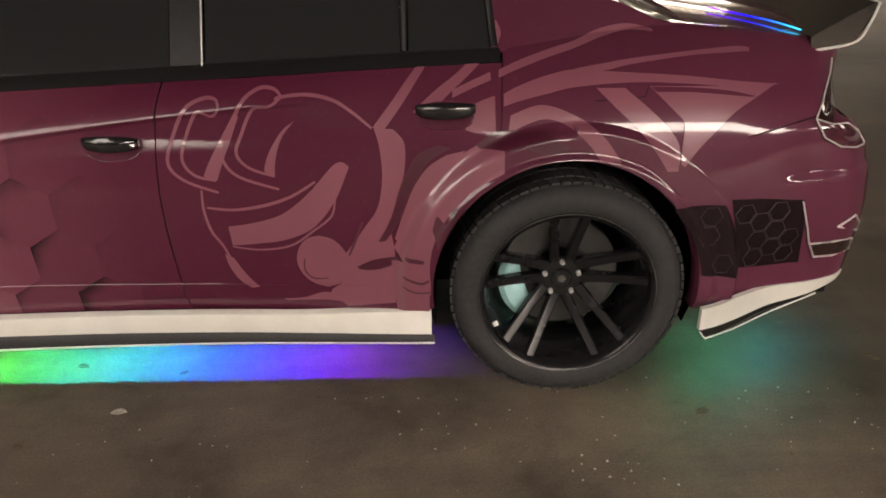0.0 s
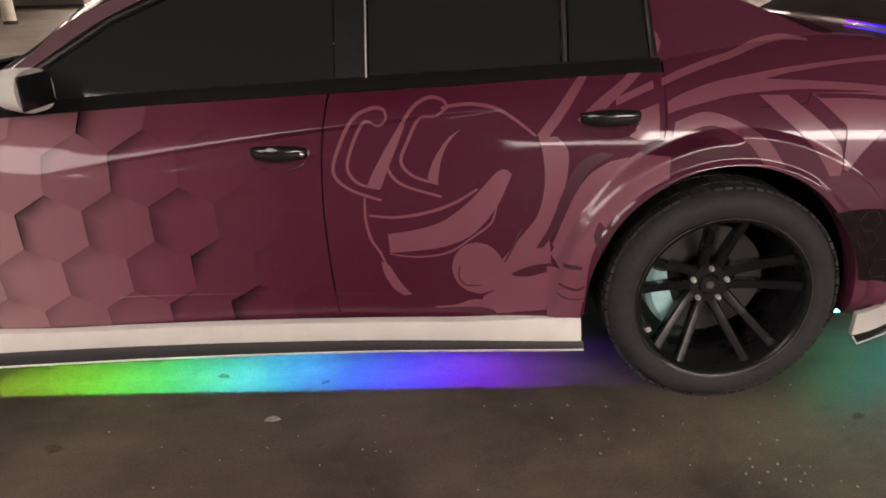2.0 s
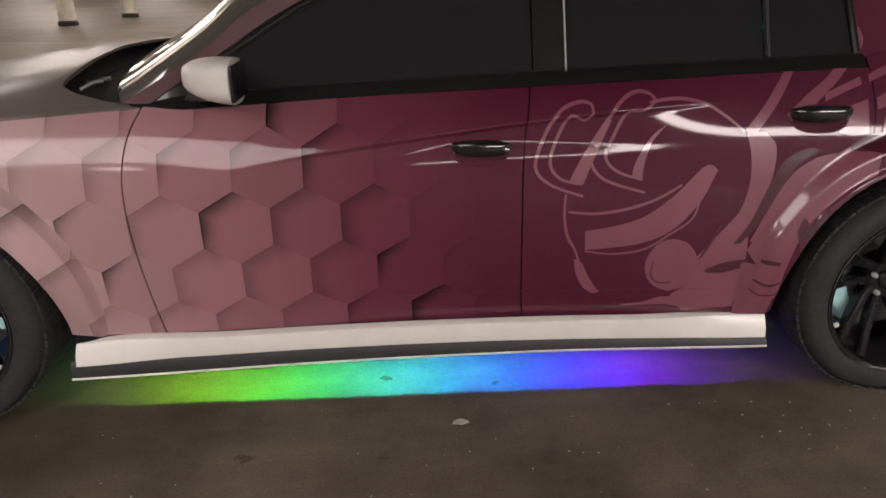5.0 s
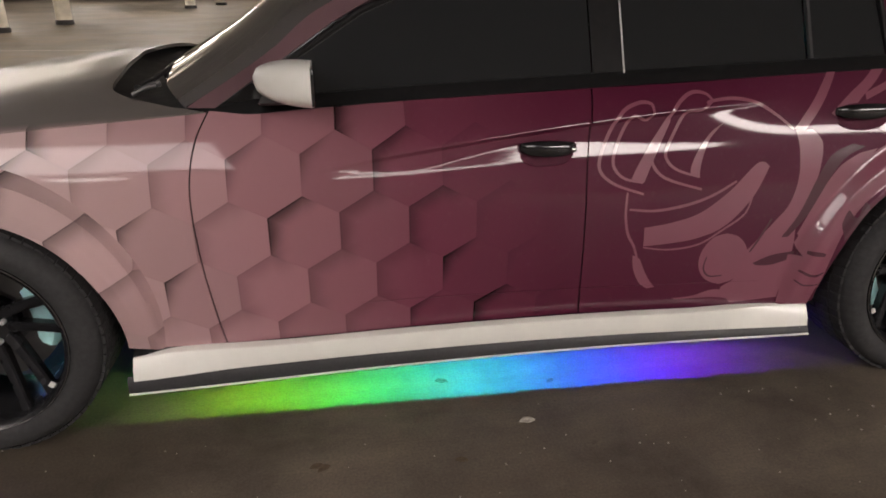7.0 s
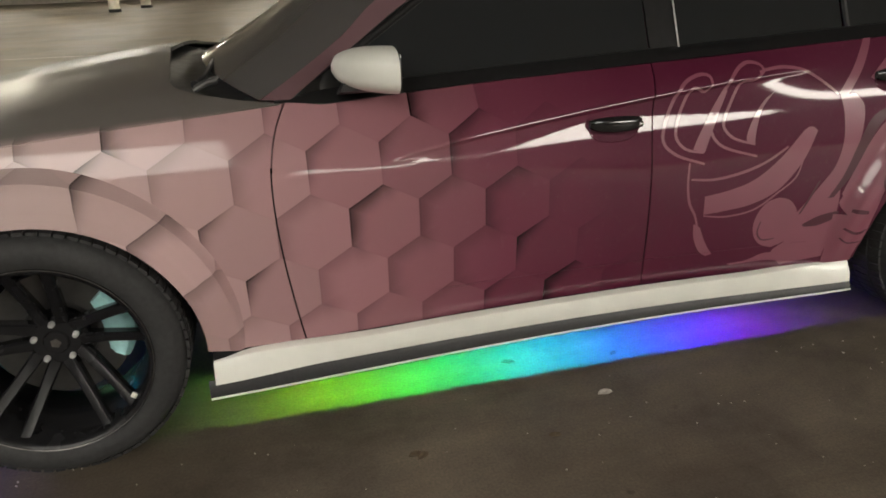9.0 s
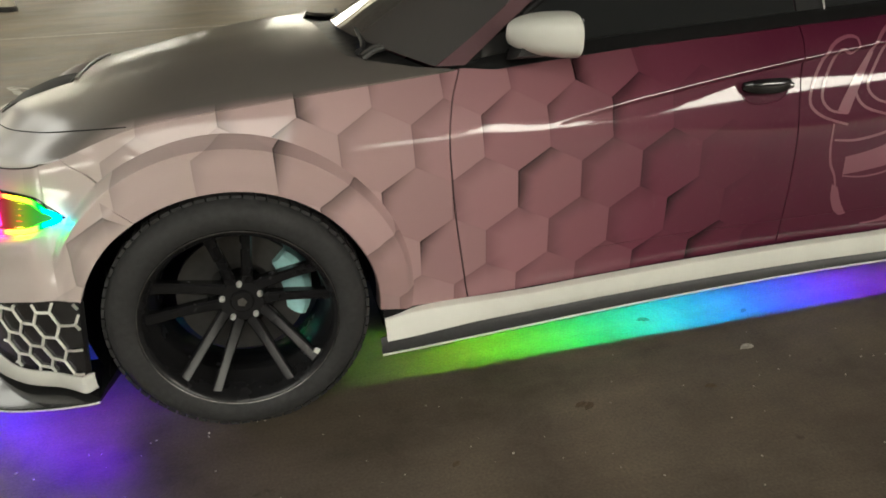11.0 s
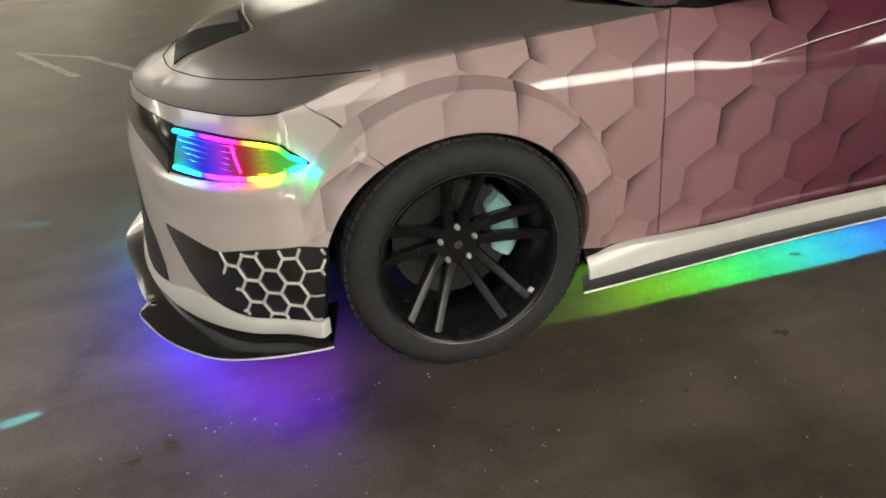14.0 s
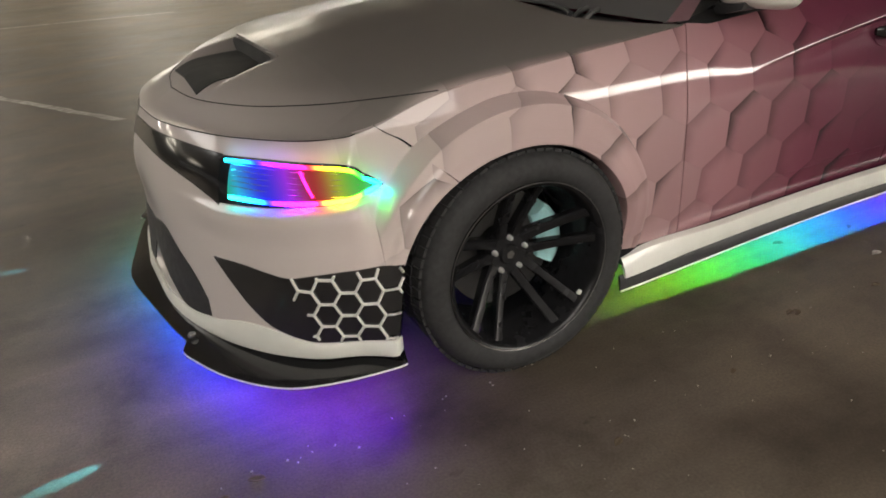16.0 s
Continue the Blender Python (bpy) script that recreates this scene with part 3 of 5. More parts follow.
APIL = [(-2.41, 0.980), (-2.182, 1.118), (-2.02, 1.240), (-1.70, 1.372)]
PIL_LOW = [(-2.333, 0.977), (-2.137, 1.104), (-1.914, 1.240), (-1.60, 1.365)]
ROOF_X = [-2.41, -2.182, -2.02, -1.70, -1.2, -0.7, -0.35, -0.1, 0.12, 0.27, 0.45]
ROOF_Z = [0.980, 1.118, 1.240, 1.378, 1.41, 1.395, 1.35, 1.29, 1.215, 1.15, 1.08]
roofline = lambda x: curve(ROOF_X, ROOF_Z, x)


def roof_shell(bm):
    def f(u, v):
        x = lerp(-1.70, -0.15, u)
        z0 = roofline(x)
        y0 = glass_y(x, z0)
        y = lerp(y0, CY, v)
        return Vector((x, y, z0 + (0.075) * (1 - (1 - v) ** 2.2)))
    grid(bm, f, 40, 20)
    rim_edges(bm, (0, 0.01, -0.03))


both("roof", roof_shell, WRAP)


def strip_panel(bm, top, bottom, n=40, thick=0.02):
    """A band between two lines on the glass plane."""
    a, b = run(top, n), run(bottom, n)
    vs = [(bm.verts.new(p), bm.verts.new(q)) for p, q in zip(a, b)]
    for (p, q), (r, s) in zip(vs, vs[1:]):
        bm.faces.new((p, q, s, r))
    rim_edges(bm, (0.0, thick, -thick * 0.3))


def gp(x, z, out=0.0):
    return (x, glass_y(x, z) - out, z)


def pillar_a(bm):
    top = [(p[0], glass_y(*p) + 0.004, p[1]) for p in APIL]
    low = [gp(p[0], p[1], 0.014) for p in PIL_LOW]
    strip_panel(bm, top, low)


both("windshield_pillar", pillar_a, PILLAR_WRAP)


def side_window(bm, corners, nu=24, nv=10, out=0.0):
    """Glass between a lower and an upper line on the glass plane."""
    lo, hi = corners
    a, b = run([(x, 0, z) for x, z in lo], nu), run([(x, 0, z) for x, z in hi], nu)
    def f(u, v):
        i = round(u * nu)
        p = a[i].lerp(b[i], v)
        return Vector(gp(p.x, p.z, out))
    grid(bm, f, nu, nv)
    rim_edges(bm, (0, 0.006, 0))


both("front_side_glass", lambda bm: side_window(bm, ([(-2.30, belt(-2.3) + 0.012), (-1.7, belt(-1.7) + 0.012), (-1.20, belt(-1.2) + 0.012)],
                                                    [(-2.29, 0.995), (-1.88, 1.245), (-1.20, 1.385)])), TINT)
both("rear_side_glass", lambda bm: side_window(bm, ([(-1.09, belt(-1.09) + 0.012), (-0.5, belt(-0.5) + 0.012)], [(-1.09, 1.385), (-0.50, 1.355)])), TINT)
both("quarter_glass", lambda bm: side_window(bm, ([(-0.475, belt(-0.475) + 0.012), (-0.235, belt(-0.235) + 0.012)], [(-0.475, 1.35), (-0.255, 1.27)])), TINT)
both("door_pillar_cover", lambda bm: side_window(bm, ([(-1.196, belt(-1.2) + 0.012), (-1.094, belt(-1.09) + 0.012)], [(-1.196, 1.388), (-1.094, 1.388)]), 4, 10, 0.004), TRIM)


def c_pillar(bm):
    def f(u, v):
        x = lerp(-0.232, 0.45, u)
        zt = max(roofline(x), deckline(x) + 0.005)
        z = lerp(deckline(x) if x > -0.2 else belt(x), zt, v)
        yb = S(x, min(z, deckline(x)), False)
        return Vector((x, yb + 0.44 * max(0, z - deckline(x)), z))
    grid(bm, f, 24, 12)
    rim_edges(bm, (0, 0.02, 0))


both("rear_pillar", c_pillar, WRAP)


def windshield(bm):
    def f(u, v):
        # u up, v across
        x0, z0 = lerp(-2.415, -1.69, u), roofline(lerp(-2.415, -1.69, u))
        y0 = glass_y(x0, z0) + 0.006
        bow = 1 - (1 - v) ** 2
        return Vector((x0 - (0.20 - 0.10 * u) * bow, lerp(y0, CY, v), z0 + (0.045 + 0.03 * u) * bow))
    grid(bm, f, 16, 16)


both("windshield", windshield, SCREEN)


def backlight(bm):
    def f(u, v):
        x = lerp(-0.17, 0.48, u)
        z0 = max(roofline(x), deckline(x) + 0.005)
        y0 = S(x, deckline(x), False) + 0.44 * max(0, z0 - deckline(x)) + 0.03
        bow = 1 - (1 - v) ** 2
        return Vector((x + 0.06 * bow, lerp(y0, CY, v), z0 + 0.07 * bow * (1 - u)))
    grid(bm, f, 12, 12)


both("rear_window", backlight, TINT)


def trunk(bm):
    def f(u, v):
        x = lerp(0.36, 0.876, u)
        y0 = S(x, deckline(x), False)
        return Vector((x + 0.09 * (1 - (1 - v) ** 2) * u, lerp(y0, CY, v), deckline(x) + 0.045 * (1 - (1 - v) ** 2.5)))
    grid(bm, f, 20, 20)
    rim_edges(bm, (0, 0, -0.02))


both("trunk_lid", trunk, WRAP)


def tail_face(bm):
    def f(u, v):
        z = lerp(0.25, deckline(0.876), v)
        x = tail_end(z)
        y0 = S(x, z, False)
        return Vector((x + 0.09 * (1 - (1 - u) ** 2.5), lerp(y0, CY, u), z))
    grid(bm, f, 20, 24)


both("tail_panel", tail_face, WRAP)

# ---- underside and arch liners
def underbody(bm):
    box(bm, (-3.75, 0.42, 0.17), (-3.55, 1.58, 0.21))
    box(bm, (-2.55, 0.10, 0.165), (-0.50, 1.90, 0.22))
    box(bm, (-3.6, 0.42, 0.19), (-2.5, 1.58, 0.24))
    box(bm, (-0.55, 0.42, 0.19), (0.55, 1.58, 0.24))
    box(bm, (0.5, 0.20, 0.20), (0.98, 1.80, 0.25))


bm = bmesh.new()
underbody(bm)
part("underbody", bm, LINER, car)


def liner(cx):
    def make(bm):
        n = 32
        def f(u, v):
            a = lerp(math.radians(-22), math.radians(202), u)
            z = HUB + 0.445 * math.sin(a)
            return Vector((cx + 0.445 * math.cos(a), lerp(lerp(0.02, -0.05, step(0.28, 0.62, z)), 0.36, v), z))
        grid(bm, f, n, 4)
        vs = [bm.verts.new((cx + 0.445 * math.cos(t), 0.36, HUB + 0.445 * math.sin(t))) for t in [math.radians(k) for k in range(-22, 203, 8)]]
        bm.faces.new(vs)
    return make


for cx in AXLES:
    both("wheel_arch_liner", liner(cx), LINER)


# ---- side skirt
def skirt_y(x):
    return curve([-2.66, -2.5, -2.2, -1.9, -1.5, -1.1, -0.8, -0.5, -0.42], [-0.060, -0.053, -0.036, -0.020, -0.010, -0.014, -0.029, -0.047, -0.050], x)


def loft(bm, sections):
    """Closed rings joined one after another, with caps."""
    rings = [[bm.verts.new(p) for p in sec] for sec in sections]
    n = len(rings[0])
    for a, c in zip(rings, rings[1:]):
        for k in range(n):
            bm.faces.new((a[k], a[(k + 1) % n], c[(k + 1) % n], c[k]))
    bm.faces.new(rings[0][::-1])
    bm.faces.new(rings[-1])


def white_skirt(bm):
    secs = []
    for i in range(61):
        x = lerp(-2.64, -0.425, i / 60)
        y, zt = skirt_y(x), SILL(x) + 0.004
        zb = 0.196 + 0.002 * (x + 1.5) - 0.012 * step(-2.3, -2.64, x)
        zt2 = zt - 0.010 * step(-2.5, -2.64, x)
        y1 = y + 0.030 * max(step(-2.1, -2.6, x), step(-0.9, -0.45, x))
        secs.append([(x, y1 + 0.012, zt2), (x, y1 - 0.006, zt2 - 0.006), (x, lerp(y1, y, 0.55) - 0.012, lerp(zt2, zb, 0.55)), (x, y - 0.004, zb + 0.004), (x, y + 0.006, zb + 0.002), (x, y + 0.012, zb + 0.03), (x, y1 + 0.022, zt2)])
    loft(bm, secs)


both("side_skirt", white_skirt, WHITE, "white painted side skirt")


def lip_z(x):
    return curve([-2.64, -1.5, -0.42], [0.140, 0.150, 0.168], x)


def skirt_lip(bm):
    secs = []
    for i in range(61):
        x = lerp(-2.66, -0.415, i / 60)
        y, z = skirt_y(x) - 0.004, lip_z(x)
        secs.append([(x, y, z), (x, y + 0.001, z + 0.008), (x, y + 0.003, 0.184), (x, y + 0.012, 0.197), (x, y + 0.016, 0.197), (x, y + 0.008, z + 0.006), (x, y + 0.006, z)])
    loft(bm, secs)


both("skirt_lip", skirt_lip, SATIN_BLACK, "matt black side splitter with a pale edge")


def lip_edge(bm):
    tube(bm, [(x, skirt_y(x) - 0.005, lip_z(x) + 0.002) for x in [lerp(-2.66, -0.415, i / 40) for i in range(41)]], 0.0035, 6)


both("lip_edge", lip_edge, WHITE)


def rocker(bm):
    secs = []
    for i in range(41):
        x = lerp(-2.64, -0.43, i / 40)
        y = skirt_y(x)
        secs.append([(x, y + 0.013, 0.228), (x, 0.13, 0.228), (x, 0.13, 0.29), (x, S(x, 0.29, False) + 0.030, 0.29), (x, y + 0.022, 0.245)])
    loft(bm, secs)


both("rocker_panel", rocker, LINER)


# ---- wheels
def tyre(bm):
    R = TYRE_R
    prof = [(0.265, 0.0), (0.275, -0.011), (0.300, -0.020), (0.325, -0.019), (0.342, -0.008), (0.3540, 0.012), (R, 0.044), (R, 0.10), (R, 0.20), (0.3585, 0.25), (0.35, 0.275), (0.30, 0.285), (0.265, 0.27)]
    lathe(bm, prof, 96)


def tread(bm):
    for k in range(72):
        a = 2 * math.pi * k / 72
        for y0, y1, d in ((0.010, 0.055, 0.6), (0.065, 0.135, 0), (0.145, 0.215, 0.3), (0.222, 0.258, 0.8)):
            a0 = a + d * 2 * math.pi / 72
            da = 2 * math.pi / 72 * 0.40
            q = []
            for r in (TYRE_R - 0.004, TYRE_R + 0.0045):
                for (aa, yy) in ((a0 - da, y0), (a0 + da, y0), (a0 + da + 0.012, y1), (a0 - da + 0.012, y1)):
                    q.append(bm.verts.new((r * math.cos(aa), yy, r * math.sin(aa))))
            for idx in ((4, 5, 6, 7), (0, 1, 5, 4), (1, 2, 6, 5), (2, 3, 7, 6), (3, 0, 4, 7)):
                bm.faces.new([q[i] for i in idx])


def rim(bm):
    prof = [(0.268, 0.004), (0.274, -0.010), (0.270, -0.017), (0.263, -0.014), (0.255, -0.002), (0.248, 0.030), (0.240, 0.07), (0.235, 0.14), (0.238, 0.24), (0.258, 0.27), (0.268, 0.265)]
    lathe(bm, prof, 96)


def spoke_pair(bm, ang):
    """Two slim spokes that leave the hub together and part towards the rim."""
    for side in (-1, 1):
        secs = []
        for i in range(11):
            t = i / 10
            r = lerp(0.056, 0.252, t)
            spread = side * lerp(0.023, 0.050, t)
            w = lerp(0.0185, 0.0170, t) - 0.002 * math.sin(math.pi * t)
            y = lerp(0.112, 0.006, t ** 1.2)
            d = lerp(0.045, 0.035, t)
            ring = []
            for oy, ow in ((0.008, -w), (0.001, -w * 0.72), (0, 0), (0.001, w * 0.72), (0.008, w), (d, w * 0.8), (d, -w * 0.8)):
                lx, ly = r, spread + ow
                ca, sa = math.cos(ang), math.sin(ang)
                ring.append((lx * ca - ly * sa, y + oy, lx * sa + ly * ca))
            secs.append(ring)
        loft(bm, secs)


LUGS = [math.radians(a) for a in (90, 18, -54, -126, 162)]


def wheel(cx, y0, z0, mirror, angle_caliper):
    """One wheel on its hub; y0 is the plane of the outer sidewall, z0 the height of the hub."""
    def place(bm):
        for v in bm.verts:
            v.co = Vector((v.co.x + cx, (2 * CY - (v.co.y + y0)) if mirror else v.co.y + y0, max(0.001, v.co.z + z0)))
        return bm
    bm = bmesh.new(); tyre(bm)
    t = part("tyre", place(bm), RUBBER, car, "black low-profile tyre", 50)
    bm = bmesh.new(); tread(bm)
    tagged(part("tread", place(bm), RUBBER, t), kind="stuff")
    bm = bmesh.new(); rim(bm)
    r = part("wheel_rim", place(bm), WHEEL, car, "gloss black alloy wheel with split spokes")
    for a in LUGS:
        bm = bmesh.new(); spoke_pair(bm, a)
        part("spoke", place(bm), WHEEL, r)
        bm = bmesh.new()
        lathe(bm, [(0.0001, 0.096), (0.005, 0.097), (0.0078, 0.102), (0.0085, 0.109), (0.0085, 0.129)], 10)
        for v in bm.verts:
            v.co += Vector((0.057 * math.cos(a), 0.0, 0.057 * math.sin(a)))
        part("lug_nut", place(bm), LUG, r, "bright steel lug nut")
    bm = bmesh.new()
    lathe(bm, [(0.0001, 0.105), (0.03, 0.105), (0.034, 0.109), (0.036, 0.115), (0.064, 0.115), (0.070, 0.123), (0.072, 0.17)], 40)
    part("hub_cap", place(bm), WHEEL, r)
    # thin steel ring, added to draw the highlight round the rim's lip
    bm = bmesh.new()
    tube(bm, [(0.2720 * math.cos(2 * math.pi * k / 72), -0.0155, 0.2720 * math.sin(2 * math.pi * k / 72)) for k in range(73)], 0.0014, 5)
    part("rim_lip", place(bm), STEEL, r, "thin steel ring for the highlight on the rim's lip")
    bm = bmesh.new()
    a = radians(-37 if cx else 206)
    box(bm, (0.2, 0.004, -0.008), (0.216, 0.012, 0.008), 0.002)
    for v in bm.verts:
        rr, tt = v.co.x + 0.036, v.co.z
        v.co = Vector((rr * math.cos(a) - tt * math.sin(a), v.co.y, rr * math.sin(a) + tt * math.cos(a)))
    part("balance_weight", place(bm), WHITE, r, "small pale balance weight on the rim")
    bm = bmesh.new()
    lathe(bm, [(0.0001, 0.104), (0.014, 0.104), (0.016, 0.106)], 5)
    part("cap_badge", place(bm), STEEL, r)
    bm = bmesh.new()
    lathe(bm, [(0.075, 0.189), (0.10, 0.184), (0.102, 0.166), (0.190, 0.166), (0.190, 0.196), (0.10, 0.196)], 64)
    part("brake_disc", place(bm), DISC, car)
    bm = bmesh.new()
    secs = []
    for i in range(13):
        a = angle_caliper + radians(-34 + 68 * i / 12)
        e = math.sin(math.pi * (0.12 + 0.76 * i / 12)) ** 0.4
        ring = []
        for rr, yy in ((0.122, 0.146), (0.150, 0.126), (0.188, 0.122), (0.207, 0.134), (0.211, 0.214), (0.122, 0.214)):
            rr = 0.172 + (rr - 0.172) * e
            ring.append((rr * math.cos(a), yy, rr * math.sin(a)))
        secs.append(ring)
    loft(bm, secs)
    part("brake_caliper", place(bm), TEAL, car, "teal painted brake caliper")


WHEEL_Y = -0.100
for cx, z0, ca in ((AXLES[0], 0.361, radians(9)), (AXLES[1], 0.368, radians(198))):
    for mirror in (False, True):
        wheel(cx, WHEEL_Y, z0, mirror, ca)


# ---------------------------------------------------------------- the car: details
def skin(s, z, out=0.0):
    """The painted skin near the front corner: s < 0 lies on the flank behind the nose, s > 0 on the nose."""
    if s >= 0:
        return nose(s, z, out)
    x = CUT_X - s * 0.5
    return Vector((x, S(x, z) - out, z))


def patch(bm, top, bottom, out, n=32, m=6, fold=0.02):
    """A piece of the front skin between two lines of (s, z), standing proud by out."""
    a, b = run([(p[0], 0, p[1]) for p in top], n), run([(p[0], 0, p[1]) for p in bottom], n)
    def f(u, v):
        i = round(u * n)
        p = a[i].lerp(b[i], v)
        return skin(p.x, p.z, out)
    grid(bm, f, n, m)
    rim_edges(bm, (fold, fold, 0))


LAMP_BOWL = simple("headlamp_bowl", (0.03, 0.03, 0.035), 0.12, metal=0.6, vary=0.3)
LAMP_GLOW_A = glow("lamp_diode_upper", 11.0, 0.33, 0.985, axis=0, sat=0.93)
LAMP_GLOW_B = glow("lamp_diode_lower", 20.0, 0.33, 0.985, axis=0, sat=0.93)
# weak glow sheet, added for the diode light that fills the lamp
LAMP_FILL = glow("lamp_interior_glow", 0.32, 0.33, 0.985, axis=0, sat=1.0)


def headlight():
    lamps = both("headlight", lambda bm: patch(bm, [(-0.084, 0.688), (0.0, 0.722), (0.10, 0.741), (0.25, 0.749), (0.42, 0.748), (0.60, 0.742)],
                                               [(-0.084, 0.686), (0.0, 0.676), (0.13, 0.662), (0.28, 0.645), (0.44, 0.628), (0.60, 0.612)], 0.004), LAMP_BOWL,
                 "glossy dark headlight with rainbow diode outlines")
    for far, lamp in enumerate(lamps):
        def flip(bm):
            if far:
                for v in bm.verts:
                    v.co.y = 2 * CY - v.co.y
            return bm
        bm = bmesh.new()
        tube(bm, [skin(p.x, p.z, 0.010) for p in run([(0.585, 0, 0.733), (0.45, 0, 0.738), (0.25, 0, 0.740), (0.12, 0, 0.733), (0.04, 0, 0.720), (-0.03, 0, 0.702), (-0.068, 0, 0.690)], 32)], 0.0058, 8)
        part("upper_diode_bar", flip(bm), LAMP_GLOW_A, lamp, "glowing rainbow light bar")
        bm = bmesh.new()
        tube(bm, [skin(p.x, p.z, 0.010) for p in run([(0.56, 0, 0.638), (0.42, 0, 0.644), (0.26, 0, 0.655), (0.10, 0, 0.668), (0.0, 0, 0.678), (-0.065, 0, 0.688)], 32)], 0.0066, 8)
        part("lower_diode_bar", flip(bm), LAMP_GLOW_B, lamp, "glowing rainbow light bar")
        bm = bmesh.new()
        tube(bm, [skin(lerp(0.335, 0.285, k / 6), lerp(0.728, 0.668, k / 6), 0.009) for k in range(7)], 0.0035, 8)
        part("centre_diode", flip(bm), LAMP_GLOW_A, lamp)
        bm = bmesh.new()
        patch(bm, [(-0.055, 0.695), (0.04, 0.722), (0.12, 0.730), (0.25, 0.736), (0.42, 0.734), (0.57, 0.728)],
              [(-0.055, 0.690), (0.04, 0.680), (0.13, 0.670), (0.28, 0.657), (0.44, 0.648), (0.57, 0.642)], 0.0055, 32, 4, 0.0)
        part("light_guide", flip(bm), LAMP_FILL, lamp, "faint rainbow glow sheet added for diode light filling the lamp")
        for k in range(5):
            bm = bmesh.new()
            z = 0.668 + 0.014 * k
            tube(bm, [skin(s, z, 0.006) for s in (0.06, 0.2, 0.34, 0.48, 0.56)], 0.0016, 5)
            part("reflector_rib", flip(bm), CHROME, lamp)


headlight()

both("front_grille", lambda bm: patch(bm, [(0.602, 0.745), (0.75, 0.752), (0.9, 0.752), (1.0, 0.752)], [(0.60, 0.605), (0.72, 0.655), (0.86, 0.690), (1.0, 0.695)], 0.004), GLOSS_BLACK, "gloss black upper grille")
both("corner_intake", lambda bm: patch(bm, [(0.640, 0.447), (0.55, 0.456), (0.46, 0.452), (0.386, 0.449), (0.30, 0.466), (0.20, 0.480), (0.08, 0.486), (-0.04, 0.484), (-0.092, 0.482)],
                                      [(0.636, 0.442), (0.575, 0.375), (0.52, 0.318), (0.45, 0.270), (0.34, 0.242), (0.20, 0.242), (0.08, 0.250), (-0.02, 0.258), (-0.03, 0.262)], 0.003, 60, 12, 0.012), GLOSS_BLACK,
     "dark corner intake behind a white honeycomb")
both("lower_grille", lambda bm: patch(bm, [(0.90, 0.440), (0.84, 0.455), (0.78, 0.405), (0.72, 0.350), (0.675, 0.285)],
                                     [(0.96, 0.36), (0.88, 0.30), (0.82, 0.255), (0.76, 0.215), (0.665, 0.232)], 0.003), SATIN_BLACK)
both("centre_grille", lambda bm: patch(bm, [(0.90, 0.43), (1.0, 0.43)], [(0.96, 0.24), (1.0, 0.24)], 0.003, 8), SATIN_BLACK)

# honeycomb bars
INTAKE = [(0.42, 0.45), (0.30, 0.464), (0.20, 0.478), (0.08, 0.484), (-0.09, 0.480), (-0.03, 0.264), (0.08, 0.252), (0.20, 0.246), (0.335, 0.250), (0.30, 0.30), (0.37, 0.38)]


def inside(poly, s, z):
    hit = False
    for (x0, y0), (x1, y1) in zip(poly, poly[1:] + poly[:1]):
        if (y0 > z) != (y1 > z) and s < (x1 - x0) * (z - y0) / (y1 - y0) + x0:
            hit = not hit
    return hit


def arc_table():
    tab = [(-0.10, 0.0)]
    n = 120
    for i in range(n):
        s0, s1 = lerp(-0.10, 0.5, i / n), lerp(-0.10, 0.5, (i + 1) / n)
        tab.append((s1, tab[-1][1] + (skin(s1, 0.37) - skin(s0, 0.37)).length))
    return tab


ARC = arc_table()


def honeycomb(bm):
    a, b = 0.0403, 0.0445
    edges = {}
    for i in range(-2, 9):
        for j in range(-3, 6):
            cx, cz = 0.045 + i * 1.5 * a, 0.380 + (j + 0.5 * (i % 2)) * b * 1.7320508
            corner = [(cx + a * math.cos(radians(60 * k)), cz + b * math.sin(radians(60 * k))) for k in range(6)]
            for p, q in zip(corner, corner[1:] + corner[:1]):
                key = tuple(sorted(((round(p[0], 4), round(p[1], 4)), (round(q[0], 4), round(q[1], 4)))))
                edges[key] = (p, q)
    s_of = lambda d: curve([t[1] for t in ARC], [t[0] for t in ARC], d)
    for p, q in edges.values():
        ends = []
        for k in range(13):
            d, z = lerp(p[0], q[0], k / 12), lerp(p[1], q[1], k / 12)
            if 0 < d < ARC[-1][1] and inside(INTAKE, s_of(d), z):
                ends.append((d, z))
        if len(ends) < 3:
            continue
        (d0, z0), (d1, z1) = ends[0], ends[-1]
        tube(bm, [skin(s_of(lerp(d0, d1, k / 2)), lerp(z0, z1, k / 2), 0.007) for k in range(3)], 0.0042, 6)


both("honeycomb_mesh", honeycomb, WHITE, "white hexagonal mesh of the corner intake")


def chin(bm):
    def f(u, v):
        s = lerp(-0.02, 1.0, u)
        zb = curve([0, 0.2, 0.4, 0.6, 0.8, 1.0], [0.200, 0.186, 0.178, 0.168, 0.160, 0.158], s)
        zt = curve([0, 0.2, 0.34, 0.45, 0.55, 0.66, 0.8, 1.0], [0.252, 0.240, 0.238, 0.262, 0.262, 0.228, 0.212, 0.22], s)
        return skin(s, lerp(zb, zt, v), 0.006 + 0.006 * math.sin(math.pi * v) ** 0.5)
    grid(bm, f, 60, 6)
    rim_edges(bm, (0.02, 0.02, 0))


both("front_chin", chin, WHITE, "white painted lower bumper strip")


